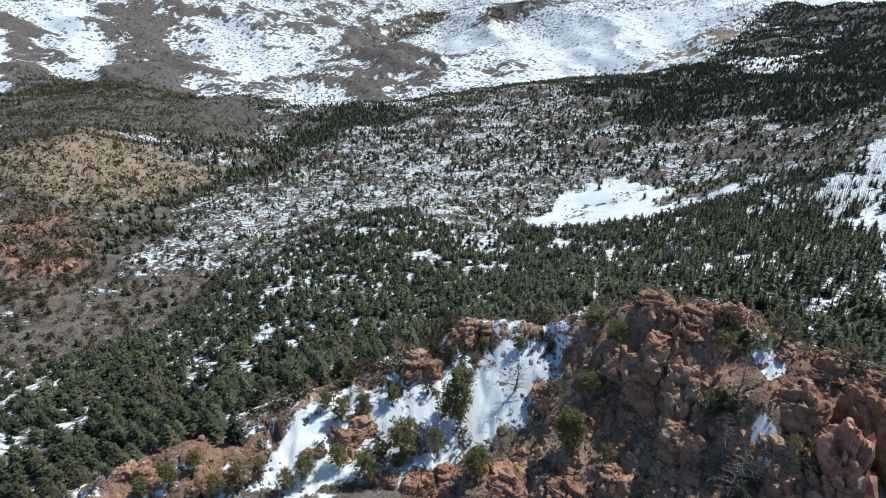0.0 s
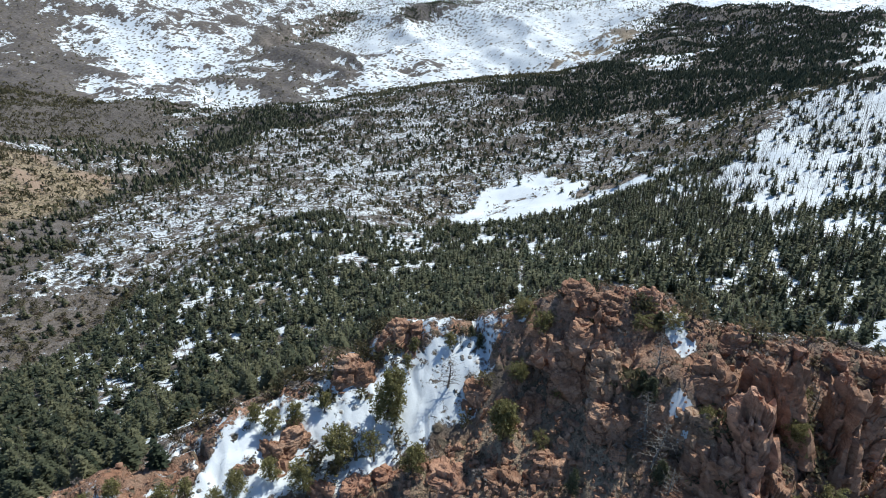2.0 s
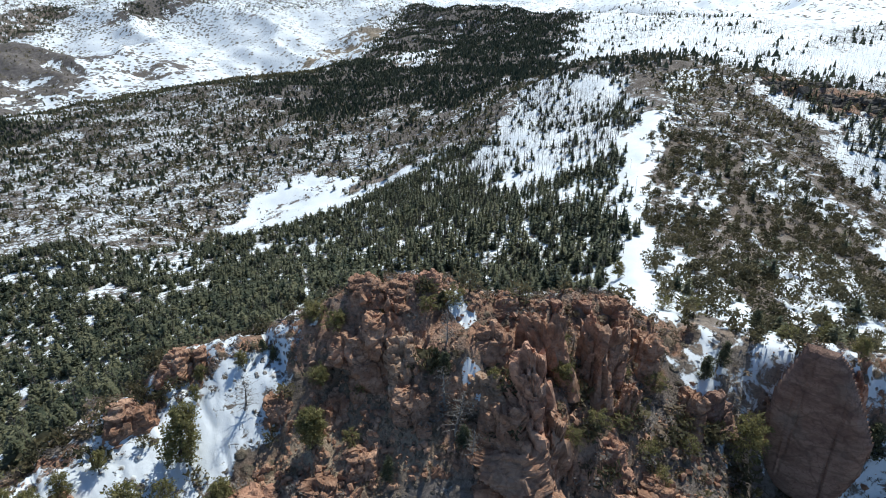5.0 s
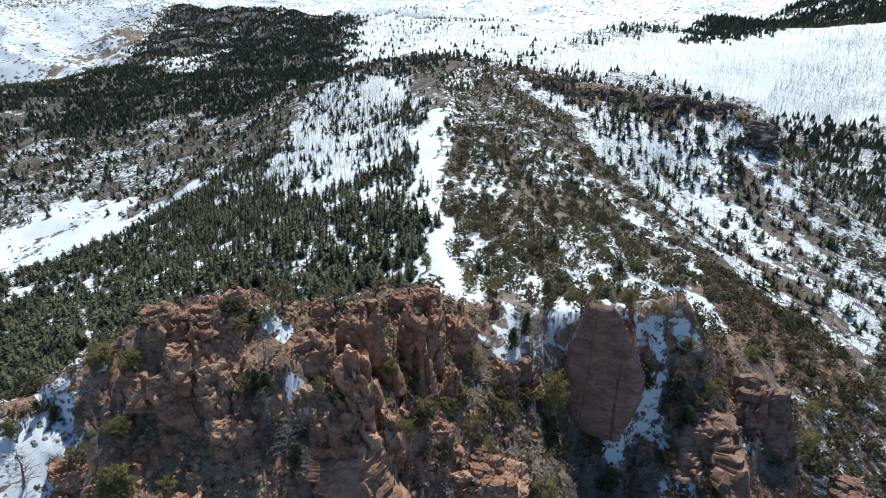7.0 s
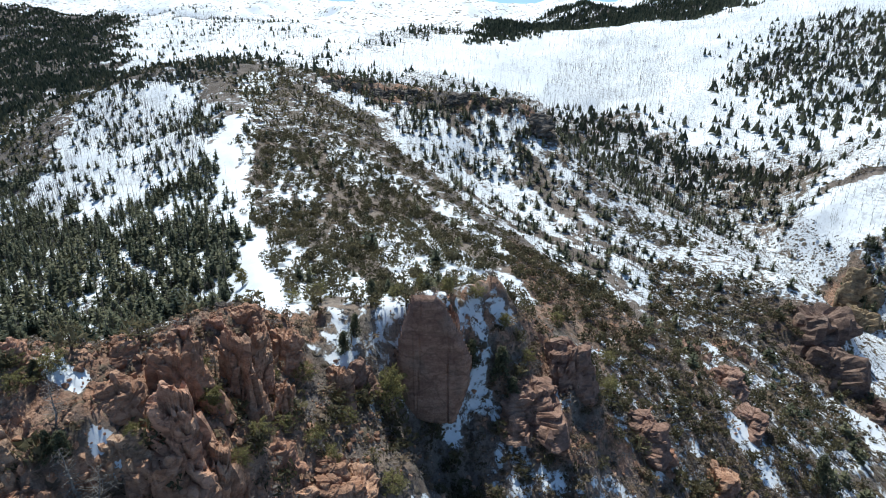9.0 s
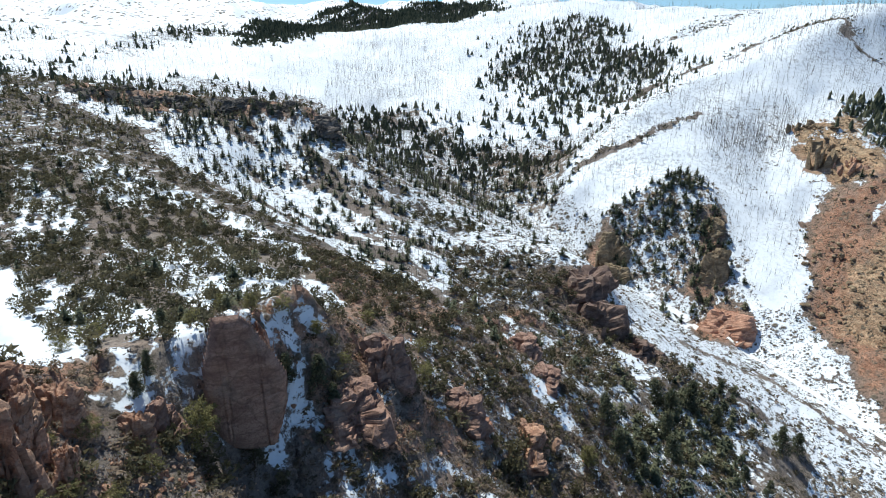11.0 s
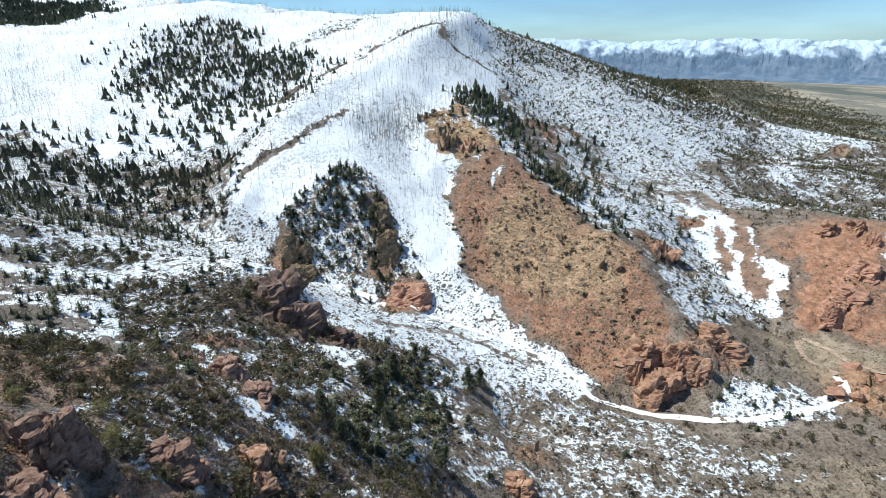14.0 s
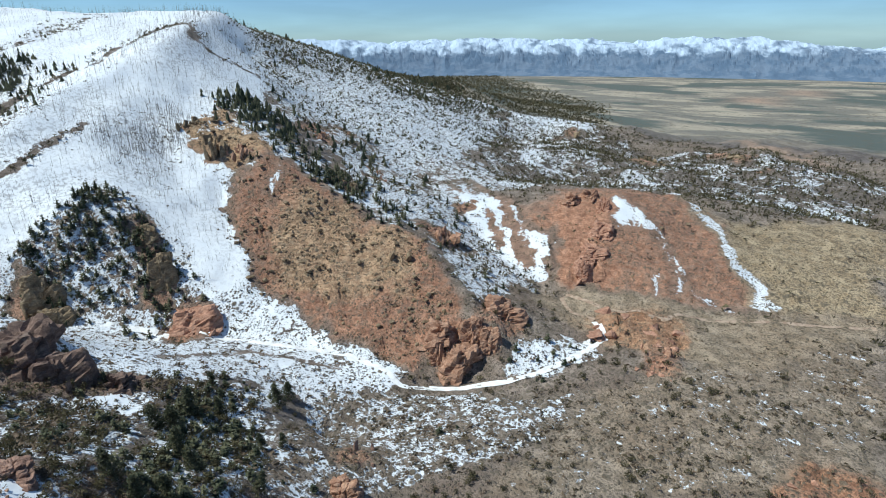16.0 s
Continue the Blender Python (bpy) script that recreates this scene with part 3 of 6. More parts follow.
# What grows and lies where: name, shares, outline in plan. A later one covers an earlier one.
ZONES = (
    ("north_all", dict(snow=0.45, conifer=0.012, juniper=0.015, dots=0.5, thicket=0.8), ((-178, 161), (-86, 235), (52, 295), (189, 270), (429, 360), (746, 503), (1182, 923), (850, 1472), (0, 1450), (-700, 1212), (-1040, 937))),
    ("east_all", dict(snow=0.66, bare=0.02, shrub=0.02, conifer=0.003, dots=0.5), ((746, 503), (485, 280), (319, 85), (220, 0), (188, -68), (270, -189), (269, -269), (520, -468), (867, -677), (1477, -260), (1410, 513))),
    ("south_all", dict(snow=0.12, juniper=0.012, shrub=0.02, dots=0.5), ((147, -103), (122, -146), (-65, -179), (-393, -1081), (324, -1207), (707, -843), (269, -269))),
    ("rim_back", dict(snow=0.5, rock=0.7, dots=0.5, wide=9, shrub=0.25, tone='brush', red=0.5, juniper=0.03), ((-57, 61), (-50, 68), (-35, 79), (-21, 87), (-7, 93), (7, 96), (26, 88), (37, 82), (59, 71), (72, 63), (92, 52), (99, 37), (119, 25))),
    ("north_bench", dict(snow=0.53, conifer=0.01, shrub=0.02, juniper=0.018, dots=0.6, thicket=0.8), ((-192, 211), (-142, 259), (-95, 398), (7, 431), (190, 588), (313, 604), (500, 651), (685, 910), (569, 1428), (168, 1485), (-238, 1082), (-183, 632), (-246, 548), (-197, 305), (-208, 232))),
    ("dark_woods", dict(snow=0.3, conifer=0.042, shrub=0.01, dots=0.5, thicket=1), ((225, 1067), (267, 731), (395, 708), (374, 594), (553, 645), (1064, 1017), (1293, 1434), (1172, 2080), (857, 1771), (642, 1445))),
    ("dark_glade", dict(snow=0.6, conifer=0.01), ((663, 1425), (789, 1269), (616, 992), (563, 1108))),
    ("far_slopes", dict(snow=0.74, dots=0.55, juniper=0.003, conifer=0.001, thicket=1), ((-1045, 1387), (-876, 1505), (-638, 1446), (-262, 1192), (25, 1523), (334, 1602), (711, 1608), (989, 1883), (2221, 4312), (-1732, 2437))),
    ("far_snow_gully", dict(snow=0.9, dots=0.4, thicket=1), ((-1472, 2256), (-1331, 2436), (-975, 1727), (-1025, 1629), (-1257, 1929))),
    ("far_speckled", dict(snow=0.68, dots=0.55, thicket=1), ((-999, 2623), (-398, 3004), (-339, 2330), (-445, 1898), (-562, 1297), (-726, 1581), (-805, 2001))),
    ("north_apron", dict(snow=-0.1, dots=0.6, juniper=0.012, thicket=1), ((-464, 613), (-473, 758), (-350, 815), (-305, 923), (-400, 1232), (-555, 1324), (-702, 1547), (-827, 1539), (-1038, 1657), (-1149, 1604))),
    ("far_bare_spur", dict(snow=0.12, dots=0.55, thicket=1, juniper=0.002), ((-1331, 2436), (-966, 2461), (-822, 1998), (-700, 1488), (-937, 1668), (-1117, 2003))),
    ("far_left_dark", dict(snow=0.0, dots=0.6, thicket=1), ((-1463, 2015), (-1340, 2012), (-1024, 1574), (-1160, 1549))),
    ("knob_front", dict(snow=0.4, dots=0.55, thicket=1, juniper=0.002), ((-340, 1459), (-315, 2307), (-69, 2148), (-22, 1669), (-116, 1412), (-207, 1145))),
    ("far_right", dict(snow=0.58, dots=0.62, thicket=1), ((-27, 2070), (317, 1898), (274, 1616), (-6, 1544))),
    ("far_snowfield", dict(snow=0.85, dots=0.45, trunks=0.6), ((-55, 2439), (264, 2439), (584, 2360), (1296, 2580), (829, 1901), (519, 1719), (274, 1616), (317, 1898), (-27, 2070))),
    ("grass_edge", dict(snow=0.35, tan=0.5, dots=0.45), ((512, 1626), (649, 1547), (870, 1744), (825, 1827), (658, 1783))),
    ("far_dark_gully", dict(snow=0.1, conifer=0.03, thicket=1), ((153, 2500), (554, 2789), (311, 2908))),
    ("far_dark_strip", dict(snow=0.1, conifer=0.03), ((-318, 2338), (-103, 2517), (43, 2952), (-65, 2957), (-202, 2573))),
    ("left_flats", dict(snow=-0.1, juniper=0.03, dots=0.55, thicket=1), ((-420, 530), (-478, 757), (-379, 840), (-489, 1152), (-811, 1323), (-886, 1164))),
    ("left_ridge_zone", dict(snow=-0.1, shrub=0.01, tone='brush', juniper=0.04, dots=0.5, tan=0.75, thicket=0.1), ((-369, 455), (-417, 527), (-464, 734), (-322, 621), (-255, 620), (-251, 499), (-259, 422))),
    ("left_red", dict(rock=0.4, snow=0.0, shrub=0.02, tone='brush', juniper=0.06, red=0.3, dots=0.5, thicket=0.7), ((-369, 455), (-269, 408), (-206, 323), (-207, 269), (-220, 248))),
    ("stream_woods", dict(snow=0.1, conifer=0.06, thicket=1), ((-249, 373), (-205, 334), (-229, 483), (-197, 634), (-164, 895), (-23, 1002), (-188, 1168), (-259, 991), (-205, 774), (-231, 620), (-247, 469))),
    ("left_floor", dict(snow=0.35, shrub=0.03, conifer=0.006, juniper=0.015, dots=0.55, thicket=0.7), ((-185, 202), (-220, 248), (-201, 270), (-192, 315), (-134, 337), (-129, 250), (-157, 202))),
    ("forest_ridge_zone", dict(snow=0.55, conifer=0.105, dots=0.35, thicket=0.6, bare=0.05), ((-154, 145), (-179, 172), (-167, 196), (-135, 235), (-115, 295), (-82, 344), (-43, 431), (7, 386), (65, 368), (181, 368), (219, 442), (292, 448), (263, 349), (197, 226), (223, 194), (88, 79), (58, 96), (52, 90), (42, 93), (8, 110), (-24, 100), (-40, 92), (-58, 79), (-70, 69))),
    ("forest_low", dict(snow=0.45, conifer=0.15, dots=0.35, thicket=0.6, bare=0.02), ((-96, 87), (-41, 64), (-34, 74), (-107, 191), (-145, 196), (-127, 132))),
    ("forest_gap", dict(snow=0.5, conifer=0.09), ((-58, 209), (-68, 393), (-30, 447), (-45, 341), (-48, 219))),
    ("upper_stand", dict(snow=0.62, conifer=0.11, bare=0.09, dots=0.3, thicket=0.5, loose=0.01), ((196, 425), (236, 351), (224, 295), (226, 262), (239, 247), (262, 246), (288, 258), (258, 222), (188, 161), (132, 110), (110, 94), (102, 103), (86, 128), (80, 201), (97, 291))),
    ("meadow_zone", dict(snow=0.95, dots=0.3), ((71, 463), (119, 515), (181, 549), (200, 507), (173, 443), (241, 433), (235, 412), (196, 425), (137, 397), (102, 370), (80, 430))),
    ("cornice", dict(snow=1.3, dots=0, wide=7), ((23, 399), (52, 402), (85, 392), (120, 376), (140, 381), (195, 421))),
    ("meadow_creek", dict(snow=0.1, dots=0.5, wide=1.6, thicket=0.6, shrub=0.1), ((96, 459), (130, 474), (132, 498), (160, 484), (188, 514))),
    ("meadow_woods", dict(snow=0.3, conifer=0.03), ((188, 454), (214, 431), (224, 473), (207, 490))),
    ("burnt_slope", dict(snow=0.85, bare=0.17, conifer=0.02, dots=0.2, streak=0.35, fall=56, trunks=0.7), ((308, 407), (385, 484), (425, 468), (463, 437), (482, 420), (384, 331), (309, 267), (280, 249), (262, 246), (239, 247), (226, 262), (224, 295), (232, 343), (274, 387))),
    ("burnt_grove", dict(snow=0.7, conifer=0.09, dots=0.3), ((326, 300), (364, 338), (379, 322), (336, 280), (314, 272))),
    ("strip", dict(snow=1.2, dots=0.0), ((89, 60), (81, 59), (94, 77), (148, 127), (215, 183), (282, 244), (352, 283), (371, 281), (292, 229), (255, 204), (183, 136), (134, 95))),
    ("plateau_snow", dict(snow=0.9, shrub=0.006, conifer=0.0012, dots=0.3, bare=0.02, trunks=0.7), ((624, 678), (749, 666), (802, 627), (689, 329), (881, 332), (1317, 945), (1787, 1650), (961, 1011))),
    ("shrub_slope", dict(snow=0.58, shrub=0.015, conifer=0.006, juniper=0.065, dots=0.3, thicket=0.35, streak=0.9, fall=56), ((357, 266), (484, 371), (520, 340), (394, 212), (333, 146), (274, 87), (224, 45), (186, 13), (114, 23), (98, 39), (85, 56), (147, 108), (251, 193))),
    ("brown_top", dict(snow=0.46, shrub=0.04, bare=0.01, dots=0.5, juniper=0.035, thicket=0.3), ((414, 307), (501, 314), (420, 217), (368, 136), (296, 74), (275, 80), (328, 136), (352, 196), (340, 225), (336, 247))),
    ("brown_edge", dict(snow=0.3, shrub=0.1, bare=0.006, tone='brush', dots=0.6, juniper=0.05, wide=4, thicket=1), ((471, 303), (440, 237), (376, 165), (310, 99), (247, 50))),
    ("spur_rock", dict(rock=0.5, snow=0.36, shrub=0.5, tone='brush', dots=0.44, red=0.6, juniper=0.07, thicket=0.2), ((247, 53), (214, 16), (196, -15), (162, -32), (140, -29), (139, -3), (143, 18), (213, 45))),
    ("snow_face_zone", dict(snow=0.62, bare=0.08, conifer=0.02, dots=0.4, shrub=0.02, thicket=0.5, streak=0.7, fall=54, trunks=0.6), ((516, 311), (521, 248), (519, 129), (489, 77), (430, 16), (325, -23), (265, -50), (186, -15), (263, 21), (280, 31), (333, 92), (402, 157), (449, 230))),
    ("cliff_edge", dict(snow=0.4, shrub=0.03, conifer=0.004, juniper=0.08, thicket=0.9), ((530, 414), (537, 330), (541, 259), (543, 204), (538, 135), (525, 86), (496, 62), (508, 83), (514, 128), (519, 248), (515, 317))),
    ("brown_shoulder", dict(snow=0.5, conifer=0.004, tone='brush', red=0, dots=0.5, thicket=1, juniper=0.05, bare=0.05), ((483, 86), (492, 68), (456, 26), (409, -15), (369, -49), (347, -25), (410, 15), (456, 63))),
    ("lower_slope", dict(rock=0.3, snow=0.5, shrub=0.2, conifer=0.005, dots=0.56, thicket=0.8, juniper=0.03, bare=0.03), ((335, -24), (325, -75), (268, -111), (236, -170), (220, -109), (161, -24), (244, -19))),
    ("near_brush", dict(rock=0.3, snow=0.46, shrub=0.5, dots=0.44, juniper=0.045, red=0.4, thicket=0.45), ((70, 25), (93, 23), (117, 12), (150, 5), (169, -15), (166, -45), (161, -85), (140, -110), (111, -77), (93, -37), (83, -12), (72, 8))),
    ("near_snow_gullies", dict(rock=0.7, snow=0.24, shrub=0.35, dots=0.45, juniper=0.02, thicket=0.6), ((92, 24), (102, 28), (152, 22), (111, 3), (110, -19), (91, 5))),
    ("green_slope", dict(snow=0.68, shrub=0.15, conifer=0.06, juniper=0.05, dots=0.5, red=0.1, thicket=0.8), ((179, -76), (233, -135), (217, -177), (194, -148), (140, -90), (123, -24), (133, -67))),
    ("bowl", dict(snow=0.98, bare=0.008, dots=0.18, trunks=0.75), ((857, 482), (839, 306), (886, 131), (769, 60), (852, -4), (724, -133), (676, -205), (619, -256), (651, -457), (3744, -3083), (4533, -1725), (1575, -56), (1532, 124), (1280, 382))),
    ("bowl_trunks", dict(snow=0.97, bare=0.045, dots=0.3, loose=0.06, trunks=1), ((900, 114), (1213, 131), (1298, -39), (1069, -131), (790, -91), (860, -5))),
    ("bowl_trees", dict(snow=0.8, conifer=0.014, bare=0.06, dots=0.2, loose=0.06, trunks=1), ((859, -103), (1083, -152), (1245, -325), (1027, -387), (752, -383), (740, -306), (695, -226), (707, -149))),
    ("bowl_grove", dict(snow=0.7, conifer=0.018, bare=0.16, dots=0.3, loose=0.03, trunks=1), ((1276, -314), (1235, -382), (987, -330), (902, -407), (787, -354), (825, -284), (956, -253), (953, -155), (1035, -138), (1094, -265))),
    ("canyon_trees", dict(snow=0.52, conifer=0.017, bare=0.09, dots=0.5, loose=0.03, trunks=0.9), ((826, 112), (501, 69), (463, 69), (430, -5), (500, -112), (450, -137), (538, -153), (660, -199), (700, -113), (868, -5), (898, 31))),
    ("far_top_woods", dict(snow=0.5, bare=0.01, conifer=0.04, thicket=1), ((1156, 311), (1463, 389), (1956, 259), (1911, -273), (1442, -182), (1422, 163))),
    ("peak_snow", dict(snow=0.92, bare=0.03, dots=0.3, trunks=0.85), ((3744, -3083), (698, -493), (605, -293), (548, -163), (504, -142), (457, -173), (479, -242), (390, -256), (320, -238), (328, -265), (420, -320), (527, -420), (559, -615), (772, -707))),
    ("aspens", dict(snow=0.93, bare=0.22, dots=0.4, loose=0.03, trunks=1), ((552, -286), (565, -375), (508, -368), (460, -321), (455, -278), (494, -269))),
    ("wedge", dict(rock=0.45, snow=0.55, conifer=0.075, shrub=0.01, dots=0.5, stone=0.03, loose=0.02), ((453, -171), (467, -236), (426, -249), (384, -235), (353, -211), (414, -164))),
    ("upper_rocks", dict(rock=1.0, snow=0.4, shrub=0.02, tone='tan', stone=0.08), ((512, -363), (536, -419), (418, -374), (423, -342), (471, -342))),
    ("crest_woods", dict(snow=0.55, conifer=0.05, loose=0.02), ((558, -441), (547, -474), (495, -475), (407, -409), (369, -422), (275, -450), (251, -411), (263, -360), (318, -360), (358, -363), (440, -404), (485, -403))),
    ("right_face", dict(snow=0.62, shrub=0.02, conifer=0.003, dots=0.55, juniper=0.01, trunks=0.5), ((635, -568), (578, -673), (352, -565), (235, -483), (148, -416), (170, -325), (211, -355), (342, -424), (501, -483))),
    ("right_side", dict(snow=0.68, conifer=0.003, juniper=0.055, dots=0.55, thicket=0.6), ((725, -651), (801, -715), (3269, -3583), (753, -1053), (1836, -3315), (504, -1136), (316, -719), (451, -638))),
    ("flank_low", dict(snow=0.5, shrub=0.01, juniper=0.01, dots=0.5), ((491, -651), (391, -751), (322, -854), (220, -609), (254, -540), (319, -527), (404, -564))),
    ("red_hill_snow", dict(snow=0.78, shrub=0.01, tone='red', dots=0.35), ((305, -537), (259, -530), (201, -517), (149, -440), (169, -430), (218, -461), (261, -484))),
    ("foothill_brush", dict(snow=0.5, juniper=0.032, dots=0.5, thicket=0.6), ((512, -1095), (388, -1169), (186, -1030), (52, -1017), (-138, -937), (-120, -740), (-29, -693), (93, -735), (210, -650), (264, -602), (378, -772))),
    ("right_upper", dict(snow=0.82, juniper=0.016, conifer=0, dots=0.5, thicket=0.8), ((746, -647), (718, -726), (674, -849), (573, -920), (487, -1038), (407, -828), (368, -617), (395, -556), (449, -560), (508, -544), (595, -547))),
    ("right_snowy_hill", dict(snow=0.6, juniper=0.04, dots=0.5, thicket=0.6), ((474, -1065), (496, -1312), (354, -1097), (194, -826), (256, -786), (336, -803))),
    ("right_far_flank", dict(snow=0.82, juniper=0.014, conifer=0, dots=0.5, thicket=0.8), ((2011, -4011), (964, -2659), (635, -2286), (299, -1114), (436, -1110), (613, -1127), (2473, -3926))),
    ("foothill_patch", dict(snow=0.7), ((439, -1006), (396, -1001), (285, -770), (313, -762))),
    ("canyon_floor", dict(snow=0.66, shrub=0.03, dots=0.46, thicket=0.5), ((493, -121), (414, -164), (347, -212), (328, -265), (265, -264), (211, -263), (178, -266), (176, -239), (190, -183), (211, -187), (290, -136), (437, -97))),
    ("valley_brush", dict(snow=0.5, shrub=0.06, conifer=0.001, dots=0.52, tan=0.2, thicket=0.4), ((155, -90), (210, -206), (166, -248), (113, -268), (69, -295), (72, -251), (100, -204), (146, -119))),
    ("valley_dry", dict(snow=0.36, shrub=0.03, dots=0.48, tan=0.3, thicket=0, juniper=0.004), ((89, -182), (72, -251), (66, -296), (13, -357), (-90, -446), (-73, -277))),
    ("valley_flat", dict(snow=0.04, shrub=0.008, tone='tan', dots=0.45, tan=0.5), ((153, -389), (65, -347), (-3, -359), (-90, -446), (-92, -478), (5, -446), (132, -428))),
    ("butte_snow", dict(snow=0.7, shrub=0.02, dots=0.5, conifer=0.01), ((145, -328), (86, -354), (79, -341), (109, -294), (127, -282), (131, -308))),
    ("red_slope", dict(rock=0.7, snow=0.02, tone='red', dots=0.46, shrub=0.01, stone=0.13), ((419, -322), (410, -365), (359, -368), (291, -367), (235, -364), (193, -334), (149, -299), (179, -267), (211, -263), (263, -262), (316, -264), (360, -285))),
    ("tan_slope", dict(rock=0.85, snow=0.02, tone='tan', dots=0.46, stone=0.2, tan=0.8), ((355, -309), (348, -352), (286, -361), (236, -359), (219, -317), (264, -284), (308, -272))),
    ("red_snow_streak", dict(snow=0.8, tone='red'), ((375, -328), (366, -333), (379, -359), (388, -357))),
    ("red_hill", dict(rock=0.65, snow=0.04, tone='red', shrub=0.003, dots=0.46, stone=0.004), ((197, -514), (194, -601), (155, -674), (88, -701), (16, -548), (-25, -459), (44, -439), (133, -431), (154, -458))),
    ("red_cliff", dict(rock=1.0, snow=0.0, tone='red', dots=0.2, stone=0.06), ((183, -524), (129, -552), (107, -445), (131, -434), (157, -473))),
    ("red_hill_snow_strip", dict(snow=0.7, tone='red', dots=0.35), ((128, -555), (108, -569), (94, -535), (106, -500), (114, -505))),
    ("brown_hills", dict(snow=0.02, tone='tan', shrub=0.01, dots=0.48), ((78, -672), (30, -581), (-52, -637), (-112, -684), (-93, -483), (-29, -460), (15, -540))),
    ("ramp", dict(rock=0.25, snow=0.66, shrub=0.05, dots=0.34, juniper=0.012), ((-29, 67), (-28, 79), (-19, 84), (-9, 86), (1, 88), (12, 89), (17, 88), (17, 83), (20, 75), (16, 71), (6, 72), (-8, 70), (-20, 68))),
    ("ramp_low", dict(rock=0.6, snow=0.45, shrub=0.03, tone='red'), ((-49, 65), (-58, 82), (-34, 78), (-26, 82), (-29, 75), (-31, 66))),
    ("rim_rock", dict(rock=0.6, snow=0.02, shrub=0.38, tone='red', dots=0.42, juniper=0.012, red=0.35), ((-8, 65), (6, 72), (20, 73), (23, 79), (29, 82), (80, 177), (81, 131), (56, 67), (88, 74), (77, 58), (73, 48), (78, 32), (53, 36), (44, 43), (32, 54))),
    ("rim_scree", dict(rock=0.45, snow=0.0, shrub=0.14, tone='tan', tan=0.35, red=0.4, dots=0.44, thicket=0, juniper=0.006), ((-2, 70), (10, 71), (20, 74), (27, 74), (31, 68), (34, 60), (34, 52), (4, 65))),
    ("brush_gully", dict(rock=0.4, snow=0.28, shrub=0.3, tone='brush', dots=0.45, juniper=0.03, thicket=0.5), ((61, 48), (75, 47), (80, 38), (82, 29), (87, 19), (83, 18), (61, 29), (62, 41))),
    ("slab_shelf", dict(rock=0.2, snow=0.6, shrub=0.25, dots=0.35), ((87, 52), (96, 36), (92, 37), (87, 40), (77, 40), (76, 44), (79, 50))),
    ("peak_crest_rocks", dict(snow=-0.25, dots=0.5, wide=3.2, juniper=0.09, thicket=1, shrub=0.15), ((754, -266), (765, -321), (742, -357), (730, -407), (741, -474), (778, -547))),
    ("pyramid_edge", dict(snow=-0.3, dots=0.5, wide=2.6, thicket=1, bare=0.05, shrub=0.15, juniper=0.04), ((778, -547), (651, -492), (634, -513), (605, -540))),
    ("bowl_rim", dict(snow=0.0, dots=0.5, wide=2.6, thicket=1, juniper=0.09, shrub=0.15), ((928, -398), (950, -460), (1013, -559), (1051, -610))),
    ("spur_crest_rocks", dict(snow=-0.25, dots=0.5, wide=2.4, juniper=0.09, thicket=1, shrub=0.15), ((536, -165), (531, -178), (535, -207), (543, -240), (552, -281))),
    ("summit_crest", dict(snow=0.2, dots=0.55, wide=10), ((841, -678), (845, -720), (858, -766))),
    ("hill_streak_a", dict(snow=0.8, tone='red', wide=2.0), ((99, -535), (78, -510), (61, -492), (39, -451))),
    ("hill_streak_b", dict(snow=0.75, tone='tan', wide=7, dots=0.5), ((98, -730), (48, -568), (18, -531), (-9, -477), (-18, -464))),
    ("hill_streak_c", dict(snow=0.9, tone='red', wide=1.6), ((30, -458), (3, -443))),
    ("hill_streak_d", dict(snow=0.9, tone='red', wide=1.6), ((65, -459), (60, -440))),
    ("red_tongue_a", dict(snow=0.0, tone='red', wide=3.2), ((221, -513), (191, -474), (172, -446))),
    ("red_tongue_b", dict(snow=0.0, tone='red', wide=3.0), ((236, -494), (207, -462))),
    ("red_tongue_c", dict(snow=0.0, tone='red', wide=1.5), ((229, -517), (211, -488))),
    ("red_band", dict(snow=0.05, tone='red', wide=2.5), ((286, -556), (231, -527), (186, -518), (180, -540))),
    ("scar_a", dict(snow=-1, tone='field', wide=7, dots=0.2), ((-373, 572), (-328, 519), (-313, 515))),
    ("scar_b", dict(snow=-1, tone='field', wide=6, dots=0.2), ((-327, 578), (-288, 540))),
    ("scar_c", dict(snow=-1, tone='field', wide=7, dots=0.2), ((-279, 611), (-258, 592))),
    ("scar_d", dict(snow=-1, tone='field', wide=4, dots=0.3), ((-485, 766), (-328, 616))),
    ("far_road", dict(snow=0.9, dots=0.2, wide=4), ((-278, 1067), (-90, 1093), (100, 1361), (328, 1745))),
    ("wheel_track", dict(snow=0.2, dots=0.3, wide=1.2), ((285, -158), (269, -210), (225, -242))),
    ("chute_a", dict(snow=1.3, dots=0, wide=1.3), ((47, 72), (46, 69), (46, 66))),
    ("chute_b", dict(snow=1.3, dots=0, wide=1.3), ((41, 58), (41, 57))),
    ("slab_cap", dict(snow=0.75, dots=0.2), ((88.1, 46.1), (93.3, 43.1), (94.5, 36.4), (91.8, 36.5), (89.1, 40.0), (86.9, 44.2))),
    ("thread_l", dict(snow=0.78, dots=0.36, wide=0.9), ((155.4, -38.4), (171.0, -37.5))),
    ("thread_k", dict(snow=0.78, dots=0.36, wide=1.3), ((245.7, -95.4), (241.1, -113.7))),
    ("thread_j", dict(snow=0.78, dots=0.36, wide=0.7), ((152.7, -41.6), (149.7, -48.5))),
    ("thread_i", dict(snow=0.78, dots=0.36, wide=0.6), ((106.2, 9.9), (104.7, 7.3), (102.2, 8.4))),
